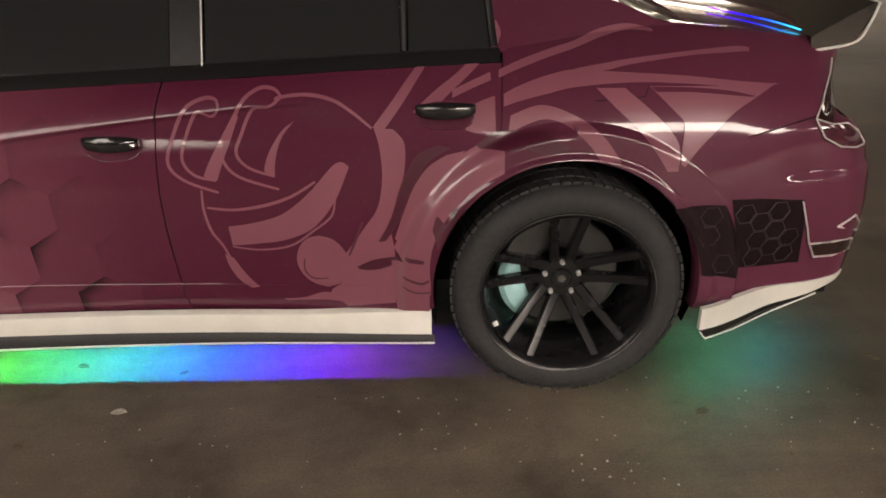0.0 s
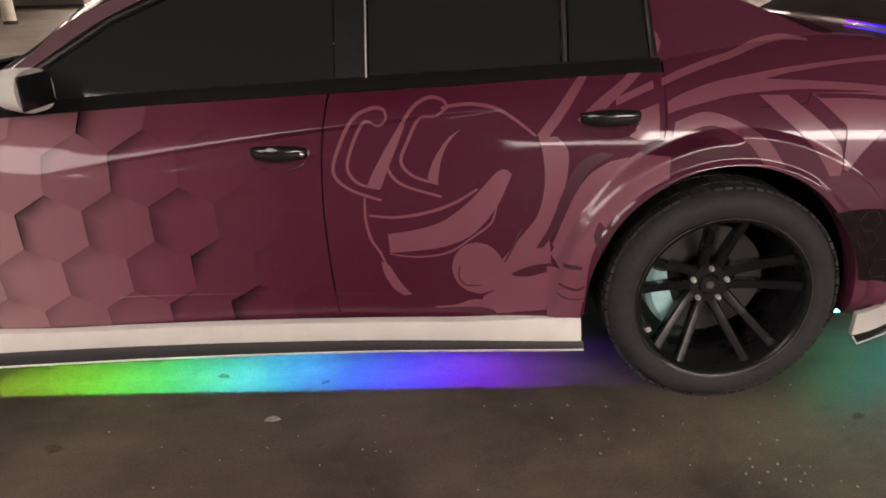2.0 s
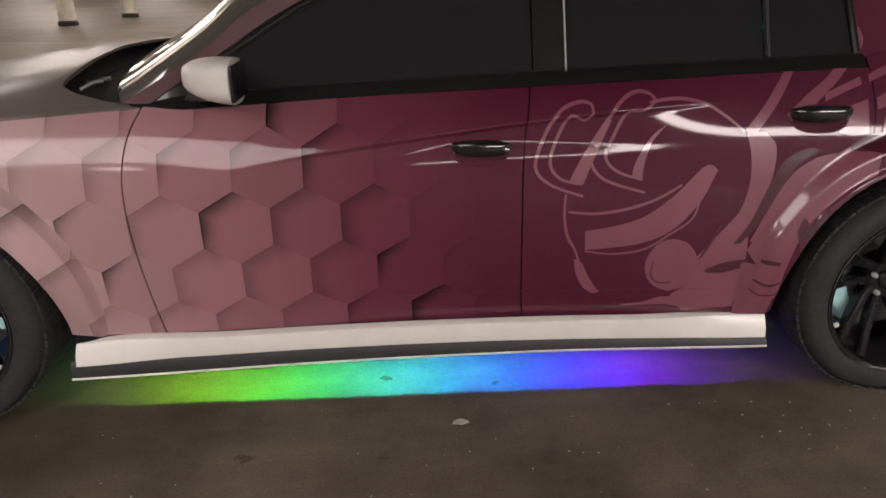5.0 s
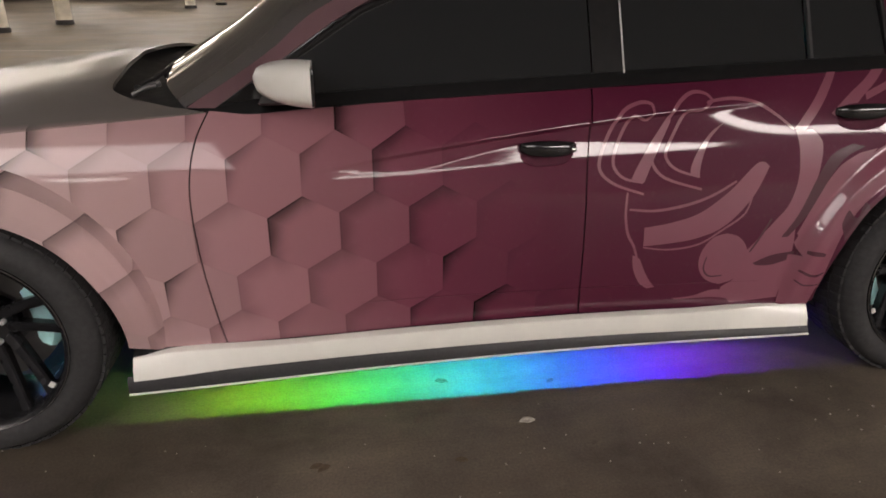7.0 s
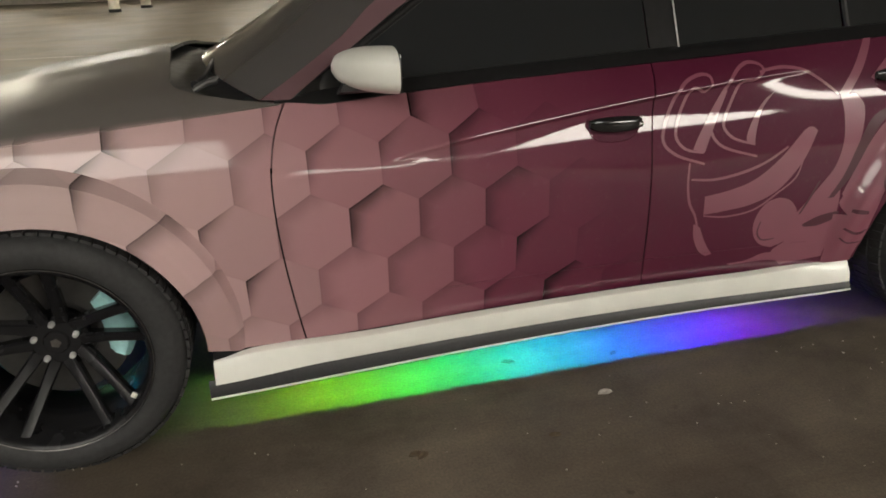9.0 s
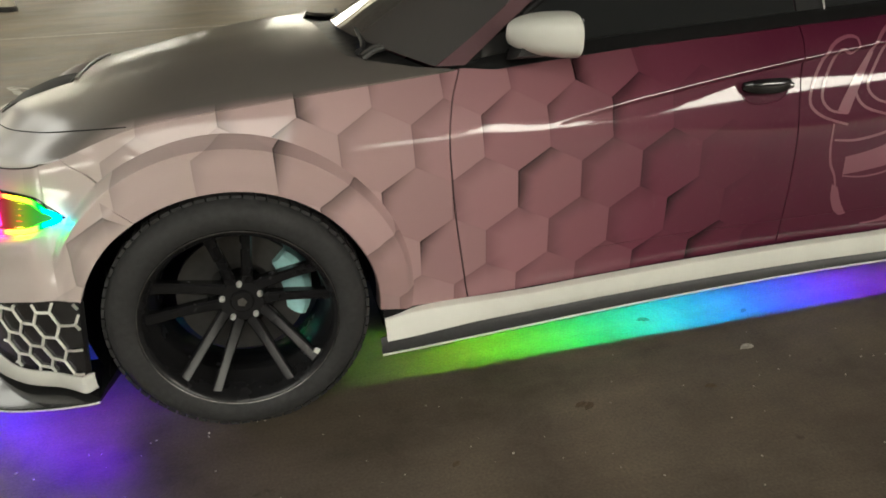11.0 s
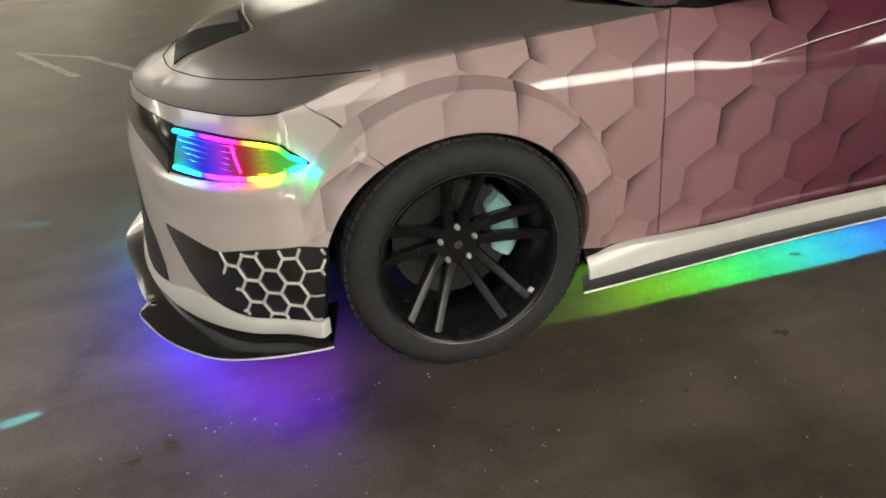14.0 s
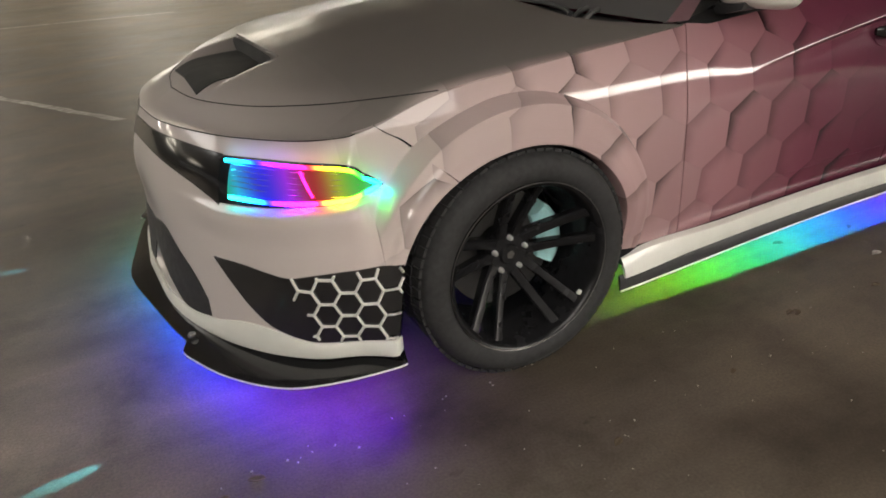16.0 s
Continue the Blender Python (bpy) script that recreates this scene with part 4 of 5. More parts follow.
# ---- front splitter
SPLIT = [(-3.470, -0.100, 0.168), (-3.51, -0.096, 0.163), (-3.64, -0.060, 0.148), (-3.77, -0.004, 0.136), (-3.86, 0.068, 0.134), (-3.95, 0.180, 0.136), (-4.020, 0.315, 0.140), (-4.034, 0.36, 0.142)]
SPLIT2 = [(-4.015, 0.41, 0.146), (-4.045, 0.52, 0.146), (-4.085, 0.72, 0.146), (-4.12, 0.90, 0.146), (-4.13, 1.0, 0.146)]


def splitter(bm):
    edge = run(SPLIT, 40) + run(SPLIT2, 24)
    secs = []
    for p in edge:
        d = Vector((p.x + 3.2, p.y - 1.0, 0)).normalized()
        q = p - d * 0.20
        secs.append([p, p + Vector((0, 0, 0.007)), p - d * 0.03 + Vector((0, 0, 0.014)), q + Vector((0, 0, 0.034)), q])
    loft(bm, [[Vector(v) for v in s] for s in secs])


both("front_splitter", splitter, GLOSS_BLACK, "gloss black front splitter with a pale edge")
both("splitter_edge", lambda bm: tube(bm, run(SPLIT, 50), 0.0034, 6), WHITE)


def bolt(bm):
    lathe(bm, [(0.0001, 0), (0.011, 0), (0.013, 0.004), (0.013, 0.012)], 6)
    for v in bm.verts:
        v.co = Vector((v.co.x - 3.997, v.co.z + 0.40, 0.178 - v.co.y))


both("splitter_bolt", bolt, CHROME)


# ---- hood scoop
def on_hood(x, y, carved=True):
    """The height of the hood at a place in plan (y up to the middle plane)."""
    v = min(1.0, max(0.0, (y - 0.04) / 0.96))
    for _ in range(6):
        lo, hi = 0.0, 1.0
        for _ in range(22):
            u = (lo + hi) / 2
            if hood_point(u, v).x > x:
                lo = u
            else:
                hi = u
        v = min(1.0, max(0.0, v + (y - hood_point(u, v).y) / 0.96))
    return hood_point(u, v, carved).z


SCOOP_BLACK = simple("scoop_black", (0.022, 0.023, 0.022), 0.65, spec=0.25, vary=0.3, scale=14)


def scoop_floor(bm):
    def f(u, v):
        x = lerp(-3.536, -3.79, u)
        half = scoop_half(x) - 0.072 - 0.05 * u
        y = CY + half * (2 * v - 1)
        return Vector((x, y, on_hood(x, CY - abs(y - CY)) + 0.003))
    grid(bm, f, 14, 20)
    rim_edges(bm, (0, 0, -0.006))

    def g(u, v):
        y = CY + (scoop_half(-3.536) - 0.02) * (2 * v - 1)
        side = CY - abs(y - CY)
        return Vector((-3.5440 + 0.006 * u, y, lerp(on_hood(-3.545, side) - 0.004, on_hood(-3.522, side, False) - 0.003, u)))
    grid(bm, g, 4, 24)


bm = bmesh.new()
scoop_floor(bm)
part("hood_scoop", bm, SCOOP_BLACK, car, "dark recessed scoop in the hood")
bm = bmesh.new()
tube(bm, [(lerp(-3.529, -3.518, (k / 15 - 1) ** 2), CY + 0.305 * (k / 15 - 1), on_hood(-3.522, CY - 0.305 * abs(k / 15 - 1), False) + 0.005) for k in range(31)], 0.005, 8)
part("scoop_lip", bm, HOOD, car)


def crease_line(bm, pts, r=0.0016):
    tube(bm, pts, r, 5)


both("hood_shut_line", lambda bm: crease_line(bm, [nose(s, nose_top(s) + 0.001, 0.001) for s in [lerp(0.0, 1.0, k / 30) for k in range(31)]], 0.0018), LINER)


SHUT = [(0.78, 0.02), (0.80, 0.10), (0.825, 0.22), (0.86, 0.40), (0.885, 0.60), (0.90, 0.80), (0.905, 1.0)]
both("hood_gap", lambda bm: crease_line(bm, [hood_point(p.x, p.z, False) + Vector((0, 0, 0.0008)) for p in run([(u, 0, v) for u, v in SHUT], 40)], 0.0017), LINER)


# ---- cowl and wipers
def cowl(bm):
    def f(u, v):
        w = lerp(0.01, 1.0, v)
        h = hood_point(0, w)
        x0, z0 = h.x - 0.04, h.z - 0.022
        bow = 1 - (1 - w) ** 2
        x1, z1 = -2.385 - 0.20 * bow, 0.955 + 0.060 * bow
        return Vector((lerp(x0, x1, u), lerp(h.y, max(h.y, 0.09), u), lerp(z0, z1, u) - 0.02 * math.sin(math.pi * u)))
    grid(bm, f, 10, 40)
    rim_edges(bm, (0, 0, -0.01))


both("cowl_panel", cowl, SATIN_BLACK, "black plastic cowl below the windscreen")
for y0, y1 in ((0.33, 0.86), (0.98, 1.5)):
    bm = bmesh.new()
    tube(bm, run([(-2.600, y0, 1.000), (-2.575, y0 + 0.10, 1.016), (-2.560, y1 - 0.15, 1.030), (-2.555, y1, 1.036)], 14), [0.014] + [0.008] * 13 + [0.005], 8)
    part("wiper", bm, SATIN_BLACK, car, "black wiper arm resting on the windscreen")
for y in (0.36, 0.42):
    bm = bmesh.new()
    tube(bm, [(-2.60, y - 0.10, 0.992), (-2.56, y - 0.09, 1.012), (-2.53, y - 0.085, 1.016)], 0.009, 8)
    part("wiper_pivot", bm, DISC, car)


# ---- mirror
def mirror_shell(bm):
    secs = []
    for i in range(15):
        t = i / 14
        x = lerp(-2.212, -2.050, t)
        g = (1 - (1 - t) ** 2.4) ** 0.5
        cy, cz = lerp(0.036, -0.024, t), lerp(1.062, 1.054, t)
        hy, hz = 0.014 + 0.088 * g, 0.010 + 0.052 * g
        ring = []
        for k in range(28):
            a = 2 * math.pi * k / 28
            c, s = math.cos(a), math.sin(a)
            e = 0.72
            ring.append((x, cy + hy * math.copysign(abs(c) ** e, c), cz + hz * math.copysign(abs(s) ** e, s) - 0.008 * (c > 0) * c))
        secs.append(ring)
    loft(bm, secs)


def mirror_glass(bm):
    box(bm, (-2.052, -0.108, 1.005), (-2.042, 0.060, 1.103), 0.004)


def mirror_arm(bm):
    loft(bm, [[(-2.20, y, 0.985 + dz), (-2.10, y, 0.985 + dz), (-2.10, y, 1.018 + dz), (-2.18, y, 1.018 + dz)] for y, dz in ((0.10, -0.004), (0.05, 0.0), (-0.02, 0.018))])


both("wing_mirror", mirror_shell, WHITE, "white rounded wing mirror", 60)
both("mirror_glass", mirror_glass, GLOSS_BLACK)
both("mirror_arm", mirror_arm, SATIN_BLACK)


# ---- belt trim and window frames
def belt_trim(bm):
    xs = [lerp(-2.375, -0.207, i / 60) for i in range(61)]
    secs = []
    for x in xs:
        k = step(-2.37, -2.22, x)
        z0, z1 = belt(x) - lerp(0.004, 0.022, k), belt(x) + lerp(0.002, 0.014, k)
        y0, y1 = S(x, z0, False) - 0.003, glass_y(x, z1) - 0.006
        secs.append([(x, y0, z0), (x, lerp(y0, y1, 0.5) - 0.004, (z0 + z1) / 2), (x, y1, z1), (x, y1 + 0.03, z1), (x, y0 + 0.03, z0)])
    loft(bm, secs)


both("belt_trim", belt_trim, TRIM, "matt black weather strip below the windows")
# pale strip in place of the reflection along the pillar's edge
both("pillar_bright_edge", lambda bm: tube(bm, [gp(-1.098, z, 0.008) for z in (1.045, 1.15, 1.25, 1.385)], 0.003, 6), LUG)
both("quarter_divider", lambda bm: tube(bm, [gp(-0.488, z, 0.006) for z in (1.08, 1.15, 1.25, 1.352)], 0.009, 6), SATIN_BLACK)
both("window_frame", lambda bm: tube(bm, [gp(p[0] + 0.012, p[1] - 0.010, 0.004) for p in PIL_LOW[1:]] + [gp(-1.2, 1.392, 0.004), gp(-0.7, 1.375, 0.004), gp(-0.40, 1.335, 0.004), gp(-0.245, 1.275, 0.004), gp(-0.222, 1.09, 0.004)], 0.011, 8), TRIM)
both("sail_panel", lambda bm: side_window(bm, ([(-2.33, belt(-2.33) + 0.0), (-2.15, belt(-2.15) + 0.0)], [(-2.33, belt(-2.33) + 0.004), (-2.15, 1.085)]), 10, 4, 0.006), GLOSS_BLACK)
both("sail_edge", lambda bm: tube(bm, [gp(-2.145, 1.0, 0.010), gp(-2.135, 1.045, 0.010), gp(-2.115, 1.10, 0.008)], 0.004, 6), STEEL)


# ---- door handles
# colour for a flat plate, darkened in place of shade in the handle's hollow
CUP = simple("shaded_handle_cup", (0.075, 0.014, 0.030), 0.6, spec=0.15)
def handle(x0, x1, zc, slope, lock):
    def bar(bm):
        secs = []
        for i in range(17):
            t = i / 16
            x = lerp(x0, x1, t)
            e = max(0.02, math.sin(math.pi * t)) ** 0.35
            z = zc + slope * (x - x0)
            y = S(x, z) - 0.006 - 0.030 * e
            h, d = 0.008 + 0.017 * e, 0.004 + 0.010 * e
            secs.append([(x, y + d * math.sin(a), z + h * math.cos(a)) for a in [2 * math.pi * k / 12 for k in range(12)]])
        loft(bm, secs)

    def cup(bm):
        n = 36
        c = [bm.verts.new((xx, S(xx, zz) - 0.0015, zz)) for xx, zz in
             [((x0 + x1) / 2 + (x1 - x0) * 0.47 * math.copysign(abs(math.cos(a)) ** 0.8, math.cos(a)), zc - 0.020 + slope * (x1 - x0) / 2 + 0.038 * math.sin(a)) for a in [2 * math.pi * k / n for k in range(n)]]]
        xm, zm = (x0 + x1) / 2, zc - 0.020 + slope * (x1 - x0) / 2
        m = bm.verts.new((xm, S(xm, zm) - 0.0015, zm))
        for k in range(n):
            bm.faces.new((c[k], c[(k + 1) % n], m))

    def cup_rim(bm):
        tube(bm, [(xx, S(xx, zz) - 0.002, zz) for xx, zz in
                  [((x0 + x1) / 2 + (x1 - x0) * 0.47 * math.copysign(abs(math.cos(a)) ** 0.8, math.cos(a)), zc - 0.020 + slope * (x1 - x0) / 2 + 0.038 * math.sin(a)) for a in [2 * math.pi * k / 36 for k in range(37)]]], 0.0022, 6)
    for name, f, m in (("handle_cup", cup, CUP), ("handle_rim", cup_rim, WRAP), ("door_handle", bar, GLOSS_BLACK)):
        both(name, f, m, "gloss black door handle" if name == "door_handle" else "")
    if lock:
        def lock_cyl(bm):
            bmesh.ops.create_uvsphere(bm, u_segments=12, v_segments=8, radius=0.010, matrix=Matrix.Translation((x1 - 0.012, S(x1, zc) - 0.032, zc + slope * (x1 - x0) - 0.002)))
        both("door_lock", lock_cyl, CHROME)


handle(-1.452, -1.280, 0.848, -0.02, True)
handle(-0.455, -0.282, 0.934, 0.02, False)

# ---- tail
def flank_patch(bm, top, bottom, out, n=24, m=6, fold=0.012):
    a, b = run([(p[0], 0, p[1]) for p in top], n), run([(p[0], 0, p[1]) for p in bottom], n)
    def f(u, v):
        i = round(u * n)
        p = a[i].lerp(b[i], v)
        return Vector((p.x, S(p.x, p.z) - out, p.z))
    grid(bm, f, n, m)
    rim_edges(bm, (0, fold, 0))


def tail_y(x, z):
    """The skin under the tail, which takes over from the arch flare."""
    return S(x, z, False) - 0.055 * (1 - step(0.40, 0.72, x))


def tail_strip(bm, top, bottom, out=0.006, n=32, m=6):
    a, b = run([(p[0], 0, p[1]) for p in top], n), run([(p[0], 0, p[1]) for p in bottom], n)
    def f(u, v):
        p = a[round(u * n)].lerp(b[round(u * n)], v)
        return Vector((p.x, tail_y(p.x, p.z) - out, p.z))
    grid(bm, f, n, m)
    rim_edges(bm, (0, 0.02, 0))


# pale colour stands in for the highlights that the tail edges catch
EDGE_GLINT = simple("pale_edge_glint", (0.60, 0.58, 0.56), 0.3, metal=0.3, vary=0.1)
TAIL_LENS = simple("burgundy_lens", (0.075, 0.020, 0.032), 0.1, coat=0.8, vary=0.2)
TAIL_RED = simple("smoked_tail_lamp", (0.03, 0.012, 0.012), 0.08, coat=0.8, vary=0.2)
LAMP_LINE = [(0.711, 0.887), (0.737, 0.925), (0.766, 0.960), (0.798, 0.992)]
LAMP_FOOT = [(0.711, 0.884), (0.741, 0.832), (0.800, 0.801), (0.86, 0.792), (0.908, 0.790)]
LAMP_HEAD = [(0.711, 0.886), (0.763, 0.868), (0.830, 0.861), (0.872, 0.835), (0.908, 0.794)]
both("tail_light", lambda bm: flank_patch(bm, LAMP_LINE, [(0.765, 0.872), (0.800, 0.905), (0.800, 0.945), (0.806, 0.990)], 0.005), TAIL_RED, "smoked tail light")
both("corner_lens", lambda bm: flank_patch(bm, LAMP_HEAD, LAMP_FOOT, 0.005), TAIL_LENS, "burgundy-tinted corner lens")
both("tail_light_edge", lambda bm: tube(bm, [(x, S(x, z) - 0.007, z) for x, z in LAMP_FOOT[::-1] + LAMP_LINE + [(0.812, 1.03)]], 0.0028, 6), EDGE_GLINT)
both("lamp_divider", lambda bm: tube(bm, [(x, S(x, z) - 0.007, z) for x, z in LAMP_HEAD], 0.0028, 6), EDGE_GLINT)
both("lamp_lens", lambda bm: tube(bm, [(x, S(x, z) - 0.007, z) for x, z in [(0.744, 0.897), (0.756, 0.922), (0.777, 0.913), (0.766, 0.895), (0.744, 0.897)]], 0.0022, 6), CHROME)
both("rear_diffuser", lambda bm: tail_strip(bm, [(0.418, 0.318), (0.50, 0.330), (0.56, 0.338), (0.75, 0.332), (0.98, 0.325)], [(0.425, 0.232), (0.50, 0.240), (0.60, 0.250), (0.80, 0.272), (0.98, 0.312)]), WHITE, "white painted rear bumper strip")
both("rear_lip", lambda bm: tail_strip(bm, [(0.425, 0.234), (0.55, 0.246), (0.70, 0.262), (0.84, 0.280)], [(0.45, 0.200), (0.55, 0.212), (0.70, 0.236), (0.86, 0.277)], 0.010), GLOSS_BLACK)
both("rear_lip_edge", lambda bm: tube(bm, [(x, tail_y(x, z) - 0.014, z) for x, z in [(0.425, 0.232), (0.45, 0.200), (0.55, 0.212), (0.70, 0.236), (0.86, 0.277)]], 0.003, 6), WHITE)
BLACK_PRINT = simple("black_print", (0.012, 0.005, 0.007), 0.6, coat=0.05, spec=0.12)
both("bumper_vent", lambda bm: flank_patch(bm, [(0.470, 0.668), (0.573, 0.662), (0.708, 0.648)], [(0.537, 0.431), (0.623, 0.423), (0.756, 0.415)], 0.002, 24, 12), BLACK_PRINT, "dark honeycomb print on the rear bumper")


def flare_print(bm):
    def f(u, v):
        r = lerp(0.412, 0.538, u)
        a = radians(lerp(lerp(9.5, 5.0, u), lerp(44, 33, u), v))
        x, z = r * math.cos(a), HUB + r * math.sin(a)
        return Vector((x, S(x, z) - 0.0045, z))
    grid(bm, f, 16, 20)


both("flare_print", flare_print, BLACK_PRINT, "dark honeycomb print on the arch flare")
VENT_LINE = simple("honeycomb_print", (0.026, 0.015, 0.019), 0.5, coat=0.2, vary=0.3)
vents = [o for o in car.children if o.name.startswith("bumper_vent")]
a = 0.036
for i in range(-1, 10):
    for j in range(-1, 6):
        cx, cz = 0.36 + i * 1.5 * a, 0.40 + (j + 0.5 * (i % 2)) * a * 1.732
        ring = [(cx + a * 0.92 * math.cos(radians(60 * k)), cz + a * 0.92 * math.sin(radians(60 * k))) for k in range(7)]
        rr = [math.hypot(x, z - HUB) for x, z in ring]
        if all(x < 0.70 + 0.25 * (0.65 - z) and 0.405 < z < 0.652 for x, z in ring) and (min(rr) > 0.548 or (max(rr) < 0.520 and min(rr) > 0.416)):
            for far, vent in enumerate(vents):
                bm = bmesh.new()
                tube(bm, [(x, (2 * CY - S(x, z) + 0.0045) if far else S(x, z) - 0.0045, z) for x, z in ring], 0.0016, 5)
                part("hexagon", bm, VENT_LINE, vent)


both("reflector_recess", lambda bm: flank_patch(bm, [(0.772, 0.482), (0.86, 0.478), (0.952, 0.464)], [(0.804, 0.432), (0.88, 0.422), (0.962, 0.422)], 0.004), TAIL_RED)
both("reflector_edge", lambda bm: tube(bm, [(x, S(x, z) - 0.006, z) for x, z in [(0.700, 0.644), (0.735, 0.56), (0.768, 0.486), (0.86, 0.480), (0.955, 0.466), (0.965, 0.42), (0.88, 0.420), (0.804, 0.430), (0.775, 0.476)]], 0.0032, 6), EDGE_GLINT)
# outline of a bumper fascia edge, made pale for the highlight on it
both("exhaust_tip", lambda bm: tube(bm, [(x, S(x, z) - 0.004, z) for x, z in [(0.857, 0.537), (0.917, 0.566), (0.962, 0.525), (0.968, 0.490), (0.857, 0.537)]], 0.004, 6), EDGE_GLINT)


SPOILER = [(-0.070, 1.048), (-0.078, 1.092), (0.01, 1.142), (0.098, 1.188), (0.106, 1.184), (0.088, 1.125), (0.055, 1.074)]


def spoiler(bm):
    secs = []
    for i in range(33):
        v = i / 32
        y = lerp(0.17, 2 * CY - 0.17, v)
        x = 0.82 + 0.06 * math.sin(math.pi * v)
        secs.append([(x + dx, y, z) for dx, z in SPOILER])
    loft(bm, secs)


bm = bmesh.new()
spoiler(bm)
part("spoiler", bm, GLOSS_BLACK, car, "gloss black ducktail spoiler")
# white tube stands in for the light on the spoiler's rim
bm = bmesh.new()
tube(bm, run([(0.752, 0.166, 1.050), (0.875, 0.166, 1.074), (0.908, 0.166, 1.125), (0.926, 0.168, 1.186)], 16) + [(0.926 + 0.06 * math.sin(math.pi * k / 20), lerp(0.19, 1.83, k / 20), 1.188) for k in range(21)], 0.0042, 6)
part("spoiler_edge", bm, WHITE, car, "bright edge of the spoiler")
# glowing tube that stands in for a rainbow reflection on the trunk lid
TRUNK_GLINT = glow("trunk_rainbow_glint", 1.3, 0.5, 0.0, axis=1)
bm = bmesh.new()
tube(bm, run([(0.50, 0.40, 1.158), (0.60, 0.34, 1.139), (0.68, 0.29, 1.122), (0.742, 0.24, 1.103)], 12), 0.0026, 6)
part("trunk_diode_strip", bm, TRUNK_GLINT, car, "glowing tube in place of a rainbow reflection on the trunk lid")
both("fuel_door_line", lambda bm: tube(bm, [(x, S(x, z) - 0.0005, z) for x, z in [(0.06, 0.955), (0.14, 0.957), (0.20, 0.965), (0.21, 0.99)]], 0.0014, 5), LINER)
both("lower_door_crease", lambda bm: tube(bm, [(x, S(x, 0.372) + 0.0015, 0.372) for x in [lerp(-1.95, -0.62, k / 20) for k in range(21)]], 0.003, 5), WRAP)

# ---- graphics printed on the flank
LIFT = {1: 0.0034, 2: 0.0044}
DOOR_LIFT = {1: 0.0013, 2: 0.0019}


def drape(bm, a, b, lift, m):
    n = len(a) - 1
    vs = []
    for p, q in zip(a, b):
        row = []
        for j in range(m + 1):
            c = p.lerp(q, j / m)
            top = deckline(c.x) if c.x > -0.23 else 9.0
            row.append(bm.verts.new((c.x, S(c.x, min(c.z, top)) + 0.44 * max(0.0, c.z - top) - lift, c.z)))
        vs.append(row)
    for i in range(n):
        for j in range(m):
            bm.faces.new((vs[i][j], vs[i + 1][j], vs[i + 1][j + 1], vs[i][j + 1]))


def print_on(panel, bm, material):
    host = next(o for o in car.children if o.name == panel)
    part("printed_graphic", bm, material, host)


def clear_of_wheels(p):
    for cx in AXLES:
        d = Vector((p.x - cx, 0, p.z - HUB))
        lim = arch(cx, math.atan2(d.z, d.x)) + 0.004
        if d.length < lim:
            d *= lim / d.length
            return Vector((cx + d.x, 0, HUB + d.z))
    return p


def fill(panel, left, right, material, lift):
    n = 48
    a = [clear_of_wheels(p) for p in run([(x, 0, z) for x, z in left], n)]
    b = [clear_of_wheels(p) for p in run([(x, 0, z) for x, z in right], n)]
    bm = bmesh.new()
    drape(bm, a, b, (DOOR_LIFT if panel == "rear_door" else LIFT)[lift], 16)
    print_on(panel, bm, material)


def band(panel, line, width, material):
    c = run([(x, 0, z) for x, z in line], 40)
    a, b = [], []
    for i, p in enumerate(c):
        d = (c[min(i + 1, 40)] - c[max(i - 1, 0)]).normalized()
        s = Vector((-d.z, 0, d.x)) * width / 2 * (0.55 + 0.45 * math.sin(math.pi * (0.08 + 0.84 * i / 40)))
        a.append(p + s)
        b.append(p - s)
    bm = bmesh.new()
    drape(bm, a, b, (DOOR_LIFT if panel == "rear_door" else LIFT)[2], 2)
    print_on(panel, bm, material)


band('rear_door', [(-0.867, 0.964), (-0.847, 0.970), (-0.775, 0.975), (-0.701, 0.960), (-0.642, 0.926), (-0.585, 0.882)], 0.010, GRAPHIC)
band('rear_door', [(-1.034, 0.937), (-1.042, 0.964), (-1.080, 0.967), (-1.134, 0.940), (-1.179, 0.865), (-1.203, 0.781), (-1.157, 0.730), (-1.058, 0.694)], 0.011, GRAPHIC)
band('rear_door', [(-1.034, 0.937), (-1.059, 0.917), (-1.101, 0.929), (-1.139, 0.865), (-1.159, 0.793), (-1.127, 0.747), (-1.062, 0.730)], 0.010, GRAPHIC)
fill('rear_door', [(-0.989, 0.928), (-1.035, 0.857), (-1.078, 0.785), (-1.099, 0.742)],
     [(-0.979, 0.915), (-1.007, 0.850), (-1.036, 0.785), (-1.058, 0.730)], GRAPHIC, 1)
band('rear_door', [(-0.847, 0.970), (-0.867, 0.990), (-0.909, 0.994), (-0.955, 0.967), (-0.993, 0.910), (-1.025, 0.842), (-1.036, 0.793), (-0.992, 0.742), (-0.872, 0.704)], 0.011, GRAPHIC)
band('rear_door', [(-0.847, 0.970), (-0.884, 0.944), (-0.934, 0.936), (-0.973, 0.866), (-0.993, 0.810), (-0.958, 0.768), (-0.882, 0.743)], 0.010, GRAPHIC)
fill('rear_door', [(-0.811, 0.903), (-0.850, 0.876), (-0.891, 0.819), (-0.911, 0.769), (-0.907, 0.748)],
     [(-0.828, 0.887), (-0.855, 0.852), (-0.871, 0.811), (-0.880, 0.769), (-0.881, 0.741)], GRAPHIC, 1)
band('rear_door', [(-1.110, 0.701), (-1.111, 0.633), (-1.098, 0.567), (-1.071, 0.518), (-1.053, 0.468)], 0.009, GRAPHIC)
